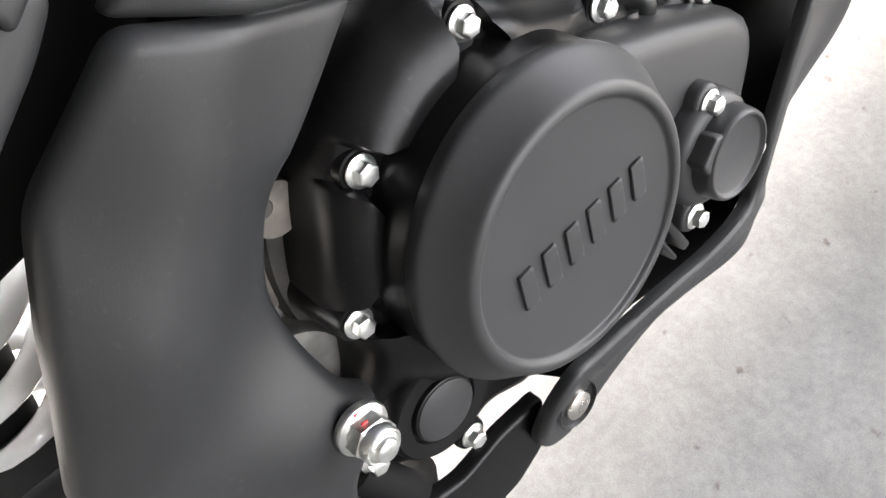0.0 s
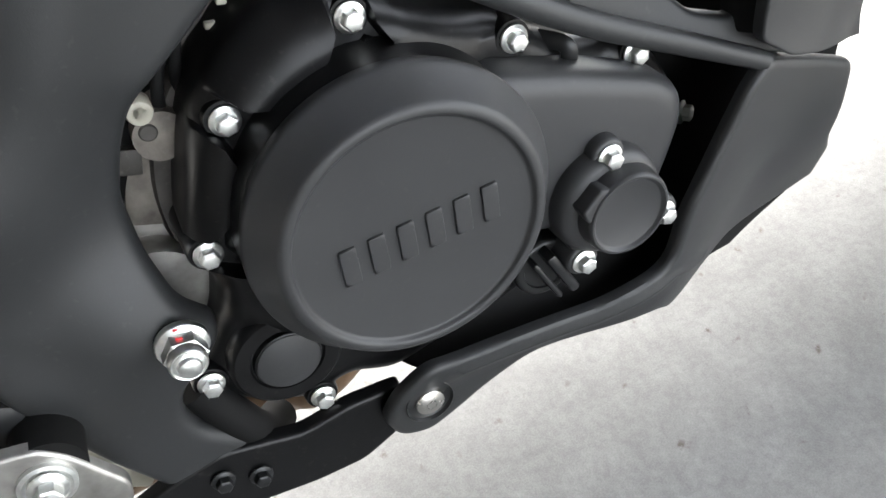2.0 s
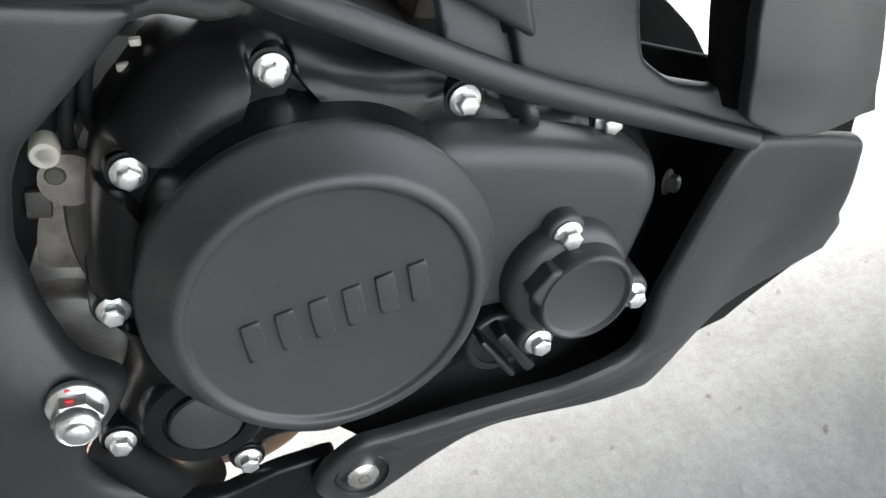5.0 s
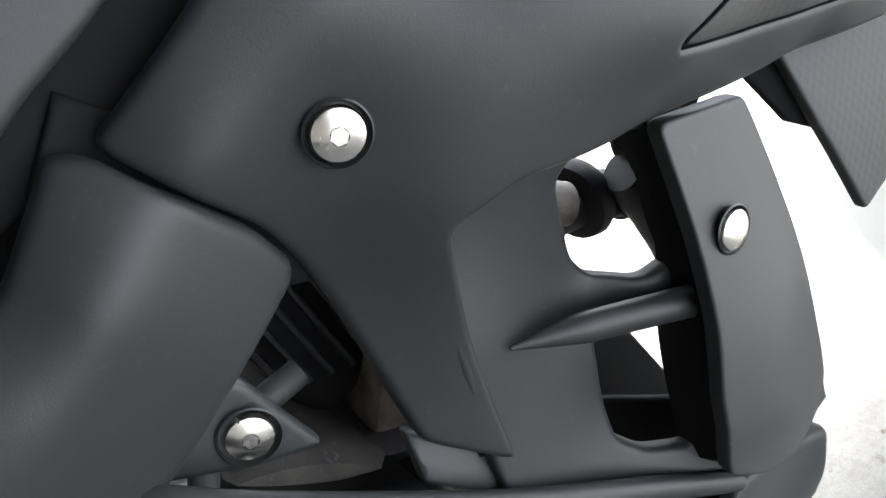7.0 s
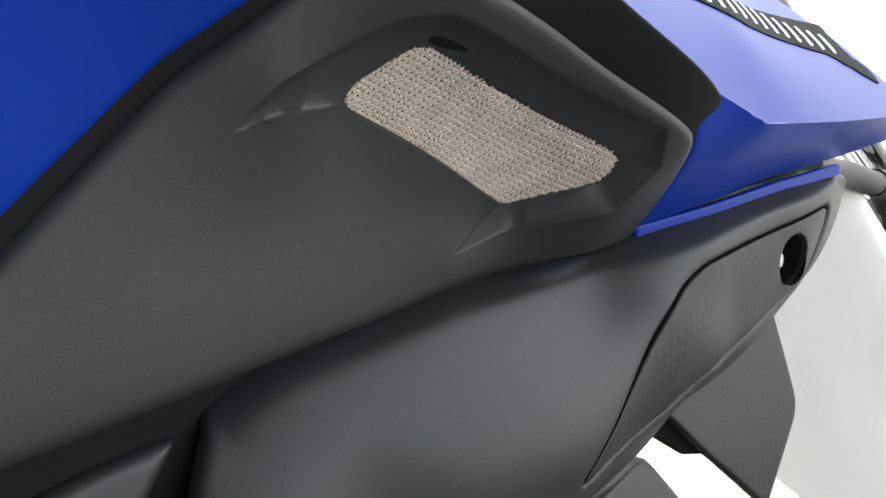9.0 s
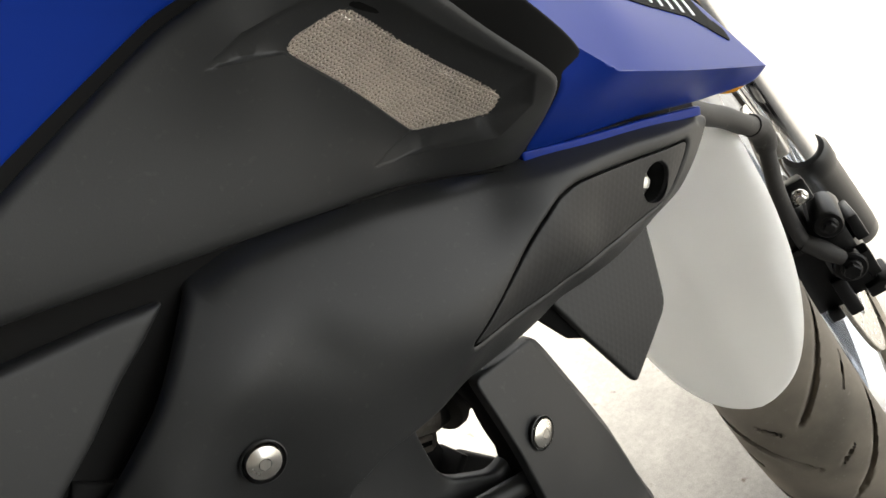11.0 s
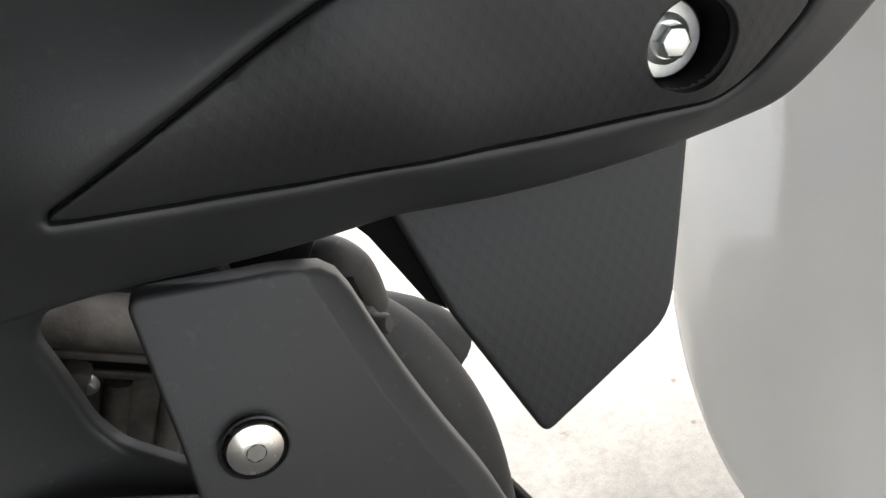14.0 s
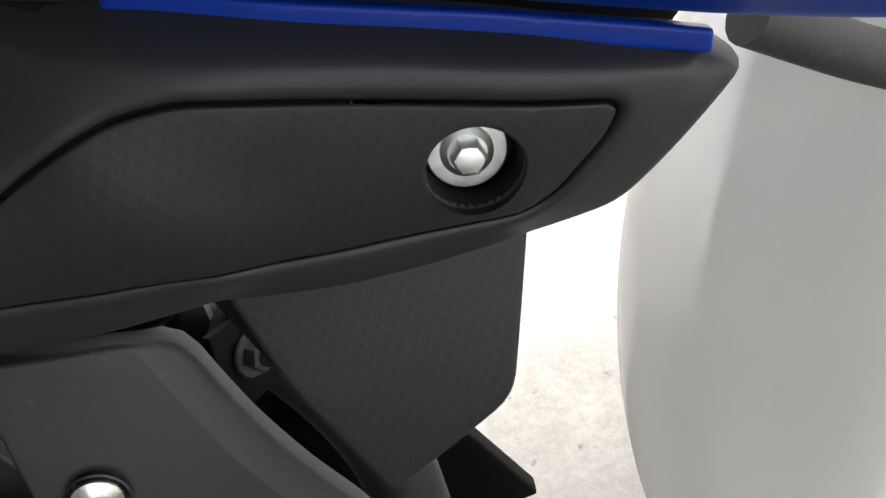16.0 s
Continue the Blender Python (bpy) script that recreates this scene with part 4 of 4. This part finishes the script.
part("tank_seal", shell([(-0.06, 0.33), (0.077, 0.362), (0.147, 0.384), (0.19, 0.388), (0.235, 0.345), (0.272, 0.290), (0.266, 0.252), (0.292, 0.252), (0.300, 0.298), (0.255, 0.366), (0.212, 0.422), (0.14, 0.406), (0.07, 0.385), (-0.06, 0.352)], lambda P: plain_scoop(P) + 0.0045, 0.002, edge=0.002), TRIM_AND_SHADE, bike, "black seal round the tank panel")

# -- front wheel, steered fully to the left --
hub = Matrix.Translation((0.6675, 0.1324, -0.1047)) @ Matrix.Rotation(radians(37.8), 4, Vector((-0.42, 0, 0.906)))


def tyre():
    R, W, na, nu = 0.293, 0.054, 960, 110
    bm = bmesh.new()
    rows = []
    for i in range(na):
        a = 2 * math.pi * i / na
        ring = []
        for j in range(nu + 1):
            u = -1 + 2 * j / nu
            ph = u * 1.95
            y, r = W * math.sin(ph), R - 0.040 * (1 - math.cos(ph * 0.92))
            s = a * R
            au = abs(u)
            g = 0.0
            for off, lo, hi, slope, width in ((0.0, 0.03, 0.82, 0.125, 0.0038), (0.040, 0.10, 0.30, 0.09, 0.0022), (0.062, 0.46, 0.72, 0.11, 0.0025)):
                if lo < au < hi:
                    c = (s + au ** 1.2 * slope + off + (0.048 if u > 0 else 0)) % 0.0968
                    w = width * min(1, 0.25 + (au - lo) * 6, 0.1 + (hi - au) * 6)
                    g = max(g, 1 - ((c - 0.048) / w) ** 2) if abs(c - 0.048) < w else g
            r -= 0.0055 * min(1, g * 3)
            ring.append(bm.verts.new((r * math.cos(a), y, r * math.sin(a))))
        rows.append(ring)
    for i in range(na):
        A, B = rows[i], rows[(i + 1) % na]
        for j in range(nu):
            bm.faces.new((A[j], A[j + 1], B[j + 1], B[j]))
    return bm


wheel = part("front_wheel", moved(join(lathe([(0.212, -0.034), (0.222, -0.036), (0.226, -0.032), (0.214, -0.026), (0.196, -0.014), (0.194, 0.014), (0.214, 0.026), (0.226, 0.032), (0.222, 0.036), (0.212, 0.034), (0.190, 0.018), (0.190, -0.018), (0.212, -0.034)], seg=120, caps=False),
                                       lathe([(0.03, -0.045), (0.035, -0.03), (0.035, 0.03), (0.03, 0.045)], seg=40)), hub), RIM, bike, "silver cast front wheel")
part("tyre", moved(tyre(), hub), TYRE, wheel, "dusty black tyre with curved tread grooves", sharp=70)
for k in range(5):
    for e in (-9, 9):
        part("spoke", moved(block((0.165, 0.020, 0.016), (0.112, 0, 0), (0, 0, 0), 0.004), hub @ Matrix.Rotation(radians(72 * k + e), 4, "Y")), RIM, wheel)


def disc():
    ring = [(0.141 * math.cos(a * math.pi / 36), 0.141 * math.sin(a * math.pi / 36)) for a in range(72)]
    holes = [[(0.103 * math.cos(a * math.pi / 30), 0.103 * math.sin(a * math.pi / 30)) for a in range(60)]]
    for k in range(30):
        for q, rr in ((0, 0.112), (1.4, 0.122), (2.9, 0.132)):
            an = 2 * math.pi * k / 30 + q * 0.07
            holes.append([(rr * math.cos(an) + 0.0032 * math.cos(b * 1.0472), rr * math.sin(an) + 0.0032 * math.sin(b * 1.0472)) for b in range(6)])
    return shell(ring, -0.058, 0.004, holes, 0.0006, step=0.012)


part("brake_disc", moved(disc(), hub), STEEL, wheel, "drilled steel brake disc", sharp=30)


def fender():
    bm = bmesh.new()
    rows = []
    for i in range(61):
        s = (i / 60) ** 1.7
        a = radians(169.7 - 125 * s)
        half = 0.075 * min(1, max(1 - (1 - min(s / 0.24, 1)) ** 2.3, 0) ** (1 / 2.3) + 0.01) - 0.01 * max(0, s - 0.4)
        row = []
        for j in range(33):
            u = -1 + j / 16
            y = half * math.sin(u * 1.45) / math.sin(1.45) * (0.96 if u < 0 else 1.0)
            r = 0.332 - 0.028 * (1 - math.cos(u * 1.45 * half / 0.075)) + 0.004 * math.exp(-((u * half / 0.012) ** 2))
            row.append(bm.verts.new((r * math.cos(a), y, r * math.sin(a))))
        rows.append(row)
    for A, B in zip(rows, rows[1:]):
        for j in range(32):
            bm.faces.new((A[j], A[j + 1], B[j + 1], B[j]))
    bmesh.ops.solidify(bm, geom=bm.faces[:], thickness=0.003)
    return bm


part("front_fender", moved(fender(), hub), WHITE, bike, "glossy pearl white front fender")
for side in (-1, 1):
    foot = hub @ Vector((0.004, side * 0.088, 0))
    line = Matrix.Translation(foot) @ Matrix.Rotation(radians(-24.9), 4, "Y")
    leg = part("fork_leg", moved(lathe([(0.0162, 0.09), (0.0162, 0.62)], (0, 0, 0), "Z", 36), line), CHROME, bike, "chromed fork tube with black slider")
    part("slider", moved(lathe([(0, -0.052), (0.017, -0.05), (0.0195, -0.046), (0.0205, -0.03), (0.0208, 0.075), (0.0222, 0.080), (0.0222, 0.098), (0.0195, 0.104), (0.0164, 0.105)], (0, 0, 0), "Z", 36), line), PLASTIC_SMOOTH, leg, "black fork slider")
cal = part("brake_caliper", moved(join(block((0.060, 0.050, 0.112), (-0.135, -0.046, 0.058), (0, 4, 0), 0.005), block((0.055, 0.034, 0.080), (-0.140, -0.080, 0.046), (0, 4, 0), 0.008),
                                       lathe([(0.0105, -0.180), (0.012, -0.178), (0.012, -0.14)], (0, -0.086, 0.086), "X", seg=28)), hub), CASE, bike, "black front brake caliper with bare bolts")
for x, y, z, sx, sy, sz, a in ((-0.170, -0.042, 0.104, 0.014, 0.036, 0.030, 0), (-0.169, -0.040, 0.070, 0.008, 0.044, 0.006, 0), (-0.172, -0.068, 0.016, 0.014, 0.012, 0.034, 12), (-0.160, -0.094, 0.012, 0.028, 0.024, 0.012, -10), (-0.170, -0.052, 0.002, 0.020, 0.012, 0.010, 20),
                               (-0.165, -0.024, 0.000, 0.012, 0.010, 0.014, -20), (-0.165, -0.036, -0.004, 0.010, 0.008, 0.010, 10), (-0.150, -0.072, 0.112, 0.030, 0.026, 0.020, 15), (-0.168, -0.060, 0.086, 0.010, 0.010, 0.034, 8), (-0.150, -0.100, 0.066, 0.034, 0.010, 0.024, 0), (-0.168, -0.096, 0.036, 0.012, 0.010, 0.03, -15)):
    part("caliper_lug", moved(block((sx, sy, sz), (x, y, z), (0, a, 8), 0.002), hub), CASE, cal)
turned = Matrix.Rotation(radians(-90), 4, "Z")
for x, y, z, s, material in ((-0.179, -0.086, 0.086, 1.1, CASE), (-0.171, -0.078, 0.116, 1.0, STEEL), (-0.168, -0.098, 0.010, 0.8, STEEL)):
    bolt((0, 0, 0), cal, s, 10, material=material).data.transform(hub @ Matrix.Translation((x, y, z)) @ turned)
part("banjo_bolt", moved(join(lathe([(0.0125, 0), (0.0135, -0.002), (0.0135, -0.010), (0.012, -0.011)], seg=28), lathe([(0.0085, -0.010), (0.0085, -0.014), (0.0075, -0.015), (0, -0.015)], seg=20), hex_prism(0.0072, -0.014, -0.020)), hub @ Matrix.Translation((-0.168, -0.083, 0.042)) @ turned), CASE, cal, sharp=25)
part("spacer_block", moved(block((0.016, 0.022, 0.022), (-0.115, -0.074, 0.142), (0, 25, 0), 0.003), hub), ALLOY, cal, "bare alloy spacer")
end, joint = hub @ Vector((-0.172, -0.062, 0.078)), hub @ Vector((-0.176, -0.082, 0.050))
hose = part("brake_hose", tube([(0.425, -0.018, 0.200), (0.455, -0.010, 0.178), (0.482, -0.004, 0.160), (0.510, 0.002, 0.138), (0.535, 0.008, 0.119), (0.541, 0.010, 0.098), (0.540, 0.010, 0.062), (0.550, 0.012, 0.022), end], [0.0078, 0.0078, 0.0078, 0.0078, 0.0070, 0.0064, 0.0064, 0.0064, 0.0062], 14), RUBBER, bike, "black rubber brake hose with a moulded elbow")
part("sleeve", tube([(0.522, 0.005, 0.130), (0.5345, 0.008, 0.120), (0.5405, 0.0095, 0.108), (0.541, 0.0098, 0.098)], [0.0088, 0.0098, 0.0095, 0.0082], 16), RUBBER, hose)
part("ferrule", tube([end, (end + joint) / 2, joint], [0.0072, 0.0080, 0.0062], 14, 3), RUBBER, hose)

# -- cylinder head, hoses and pipes behind the panels --
up, mid = Vector((math.sin(radians(28)), 0, math.cos(radians(28)))), Vector((0.159, 0.12, 0.1166))
head = part("cylinder_head", join(block((0.082, 0.12, 0.095), mid - up * 0.0525, (0, 28, 0), 0.004), block((0.076, 0.122, 0.046), mid + up * 0.030, (0, 28, 0), 0.010)), DUSTY, bike, "dusty bare alloy cylinder head")
for k in (-1, 1):
    part("gasket_flange", block((0.086, 0.130, 0.0035), mid + up * 0.0035 * k, (0, 28, 0), 0.001), DUSTY, head)
part("gasket", block((0.085, 0.128, 0.003), mid, (0, 28, 0), 0), TRIM_AND_SHADE, head)
part("cam_tube", tube([mid + up * 0.019 + Vector((-0.036, -0.066, 0.019)), mid + up * 0.019 + Vector((0.036, -0.066, -0.019))], 0.0105, 18, 2), DUSTY, head)
for k in range(4):
    foot = mid + Vector((-0.030 + 0.018 * k, -0.061, 0.016 - 0.0096 * k))
    part("rib", tube([foot - up * 0.008, foot - up * 0.056], 0.0052, 12, 2), DUSTY, head)
part("boss", block((0.018, 0.014, 0.012), mid + Vector((-0.012, -0.066, 0.001)), (0, 28, 0), 0.003), DUSTY, head)
bolt((0.1535, 0.052, 0.113), head, 0.6, 20)
cyl = part("cylinder", block((0.08, 0.10, 0.11), (0.085, 0.13, 0.125), (0, -20, 0), 0.01), TRIM_AND_SHADE, bike, "black engine cylinder with cooling fins")
for k in range(6):
    part("fin", block((0.003, 0.018, 0.075), (0.048 + 0.010 * k, 0.073, 0.135 - 0.002 * k), (0, -14, 0), 0.0012), PLASTIC_SMOOTH, cyl)
part("air_box", block((0.30, 0.16, 0.10), (-0.02, 0.15, 0.26), (0, -18, 0), 0.02), TRIM_AND_SHADE, bike, "black plastic box behind the side covers")
part("frame_spar", tube([(-0.14, 0.06, 0.02), (-0.07, 0.065, 0.10), (0.05, 0.07, 0.20), (0.2, 0.09, 0.27)], 0.03, 16, 6, 0.7), TRIM_AND_SHADE, bike, "black steel frame spar")
part("inner_frame", shell(rounded([(-0.32, 0.06), (-0.12, 0.09), (-0.07, 0.13), (0.03, 0.19), (0.09, 0.30), (0.0, 0.36), (-0.32, 0.36)], 0.01), 0.055, 0.02, edge=0.006, step=0.02), TRIM_AND_SHADE, bike, "black inner frame behind the side covers")
for x, z, w in ((-0.0318, 0.0985, 0.0045), (-0.0395, 0.0905, 0.0055)):
    part("wire_clip", block((w, 0.004, 0.0030), (x, 0.030, z), (0, 12, 0), 0.0008), CREAM, bike, "small white plastic clip")
for x, z in ((-0.0560, 0.0860), (-0.0680, 0.0760)):
    part("loom", tube([(x - 0.006, 0.040, z - 0.020), (x - 0.003, 0.034, z - 0.006), (x + 0.004, 0.036, z + 0.008), (x + 0.016, 0.046, z + 0.018)], 0.0030, 12), TRIM_AND_SHADE, bike, "black sleeved cable")
part("wiring", tube([(-0.05, 0.035, 0.108), (-0.02, 0.03, 0.112), (0.005, 0.026, 0.103), (0.02, 0.03, 0.118), (0.06, 0.04, 0.12)], 0.006, 10), RUBBER, bike, "black sleeved wiring")
mount = part("engine_mount", join(block((0.036, 0.02, 0.075), (-0.082, 0.052, 0.035), (0, 24, 0), 0.006), lathe([(0.012, 0.03), (0.012, 0.045)], (-0.078, 0, 0.052), seg=28), lathe([(0.007, 0.036), (0.007, 0.05)], (-0.071, 0, 0.036), seg=20)), DUSTY, bike, "dull alloy engine mount")
part("mount_bolt", join(lathe([(0.0060, 0.040), (0.0060, 0.0300), (0.0054, 0.0290), (0.0034, 0.0288)], (-0.0815, 0, 0.0660), seg=36), lathe([(0.0034, 0.0288), (0.0030, 0.0292), (0, 0.0292)], (-0.0815, 0, 0.0660), seg=6)), CREAM, mount, "cream-coated round bolt head")
part("mount_screw", lathe([(0.0042, 0.034), (0.0042, 0.0300), (0.0034, 0.0292), (0, 0.0290)], (-0.0820, 0, 0.0560), seg=28), DULL, mount)
part("mount_tab", block((0.010, 0.006, 0.013), (-0.0950, 0.038, 0.0430), (0, 20, 0), 0.001), DULL, mount)
part("drive_casting", join(block((0.05, 0.05, 0.06), (-0.105, 0.07, 0.0), (0, 10, 0), 0.012), lathe([(0.03, 0.03), (0.032, 0.034), (0.028, 0.06)], (-0.115, 0, -0.03), seg=36)), ALLOY, bike, "bare alloy casting behind the frame cover")
part("exhaust_pipe", tube([(0.16, 0.12, -0.13), (0.0, 0.10, -0.16), (-0.06, 0.07, -0.160), (-0.09, 0.08, -0.165), (-0.25, 0.06, -0.15)], 0.021, 20, 8), RUST, bike, "heat-browned exhaust pipe under the engine")
part("drain_tube", tube([(-0.118, 0.01, -0.072), (-0.108, 0.006, -0.10), (-0.10, 0.012, -0.125), (-0.09, 0.03, -0.14)], 0.011, 14, 6), TRIM_AND_SHADE, bike, "black moulded duct below the frame cover")
hose = part("radiator_hose", tube([(0.236, 0.050, 0.116), (0.2475, 0.052, 0.102), (0.2605, 0.054, 0.080), (0.2715, 0.055, 0.047), (0.2755, 0.056, 0.010), (0.272, 0.060, -0.060)], [0.010, 0.0150, 0.0175, 0.018, 0.018, 0.018], 24, 8), RUBBER, bike, "thick black rubber hose behind the flap")
part("hose_elbow", tube([(0.240, 0.058, 0.130), (0.2490, 0.050, 0.1300), (0.2555, 0.048, 0.1220), (0.2570, 0.051, 0.1060)], 0.0088, 14, 6), DULL, hose)
pipe = part("coolant_pipe", tube([(0.196, 0.075, 0.103), (0.235, 0.072, 0.098), (0.270, 0.070, 0.080), (0.285, 0.075, 0.060)], 0.013, 18, 6), RUBBER, bike, "black coolant hose behind the vent")
part("rubber_flange", moved(lathe([(0.012, -0.006), (0.020, -0.005), (0.0215, 0), (0.020, 0.005), (0.012, 0.006)], seg=30), Matrix.Translation((0.222, 0.072, 0.103)) @ Matrix.Rotation(radians(-75), 4, "Z")), RUBBER, pipe)
part("hose_clamp", moved(lathe([(0.0140, -0.004), (0.0145, -0.004), (0.0145, 0.004), (0.0140, 0.004)], seg=30, caps=False), Matrix.Translation((0.246, 0.0715, 0.0945)) @ Matrix.Rotation(radians(-75), 4, "Z")), STEEL, pipe)
part("thermostat", block((0.025, 0.03, 0.04), (0.198, 0.075, 0.105), (0, 20, 0), 0.008), DULL, pipe)
part("fan_shroud", join(block((0.056, 0.05, 0.19), (0.212, 0.165, -0.045), (0, 0, 0), 0.006), shell(rounded([(0.205, -0.010), (0.262, -0.018), (0.289, -0.055), (0.328, -0.145), (0.205, -0.160)], 0.004), 0.155, 0.01, edge=0.003), block((0.008, 0.03, 0.05), (0.222, 0.135, 0.0), (0, 60, 0), 0.002)), TRIM_AND_SHADE, bike, "black fan shroud behind the vent")

# -- foot peg bracket, rear shock and swing arm --
peg = part("peg_bracket", shell(rounded([(-0.225, -0.015), (-0.18, -0.0275), (-0.171, -0.0385), (-0.157, -0.070), (-0.161, -0.084), (-0.172, -0.0745), (-0.182, -0.066), (-0.20, -0.075), (-0.235, -0.06)], 0.005), -0.032, 0.005, edge=0.002), ALLOY, bike, "bare alloy foot peg bracket with a large bolt")
part("washer", lathe([(0.0125, -0.032), (0.0125, -0.0345), (0.0105, -0.035), (0.0095, -0.0345)], (-0.1845, 0, -0.047), seg=36), ZINC, peg)
bolt((-0.1845, -0.0345, -0.047), peg, 1.25, 15)
part("spacer", lathe([(0.016, 0.0), (0.016, -0.03)], (-0.181, 0, -0.043), seg=30), TRIM_AND_SHADE, peg)
part("lever", block((0.06, 0.012, 0.02), (-0.185, 0.03, -0.115), (0, 40, 0), 0.004), CREAM, bike, "cream-coloured plastic guide behind the bracket")
part("brake_rod", block((0.07, 0.02, 0.035), (-0.212, 0.0, -0.02), (0, 35, 0), 0.008), PLASTIC_SMOOTH, bike, "black bracket behind the foot peg plate")
part("shock_spring", tube([(-0.215 + 0.032 * math.cos(a * math.pi / 6) + 0.0006 * a, 0.13 + 0.032 * math.sin(a * math.pi / 6), -0.03 + 0.0022 * a) for a in range(60)], 0.0065, 10, 2), WHITE, bike, "white coil spring of the rear shock")
part("shock_body", tube([(-0.23, 0.13, -0.05), (-0.17, 0.13, 0.14)], 0.02, 20, 2), TRIM_AND_SHADE, bike, "black rear shock body")
part("swing_arm", block((0.45, 0.05, 0.07), (-0.36, 0.10, -0.035), (0, 4, 0), 0.015), PLASTIC_SMOOTH, bike, "black swing arm")
part("rear_cover", shell(rounded([(-0.104, 0.172), (-0.118, 0.160), (-0.140, 0.146), (-0.16, 0.13), (-0.26, 0.12), (-0.30, 0.25), (-0.15, 0.26)], 0.006), -0.004, 0.004, edge=0.005), PLASTIC, bike, "matte black rear side cover")
lamp = part("turn_signal", moved(lathe([(0.0, -0.014), (0.010, -0.012), (0.0155, -0.007), (0.0180, 0.0), (0.0180, 0.006)], seg=40), pose(0.547, 0.029, 0.163, 0, 0, -35)), AMBER, bike, "amber front turn signal lens")
part("housing", moved(lathe([(0.0186, 0.005), (0.0186, 0.014), (0.012, 0.022), (0, 0.024)], seg=40), pose(0.547, 0.029, 0.163, 0, 0, -35)), PLASTIC_SMOOTH, lamp)
nut = part("stay_nut", moved(join(lathe([(0.0085, 0.0), (0.0090, -0.001), (0.0085, -0.002)], seg=28), hex_prism(0.0062, -0.002, -0.008), lathe([(0.0038, -0.008), (0.0038, -0.013), (0.003, -0.014), (0, -0.014)], seg=18)), pose(0.2500, 0.030, 0.1115, 0, 0, 55)), DULL, bike, "dull plated nut under the shroud")
part("stay_bracket", moved(block((0.030, 0.004, 0.034), (0, 0.003, -0.002), (0, 10, 0), 0.001), pose(0.2500, 0.030, 0.1115, 0, 0, 55)), TRIM_AND_SHADE, nut)
part("upper_baffle", shell(rounded([(0.2, 0.184), (0.256, 0.176), (0.243, 0.150), (0.22, 0.146), (0.203, 0.152)], 0.003), bend((0.2, 0.18, -0.006), (0.25, 0.175, -0.004), (0.22, 0.15, 0.004)), 0.003, edge=0.002), TRIM_AND_SHADE, bike, "black baffle between the shroud and the flap")
clip = part("harness_clip", block((0.016, 0.010, 0.014), (0.0265, 0.026, 0.1530), (0, 20, 0), 0.003), CREAM, bike, "white plastic connector behind the frame cover")
part("plug", tube([(0.029, 0.026, 0.147), (0.032, 0.028, 0.137)], 0.0045, 12, 3), CREAM, clip)
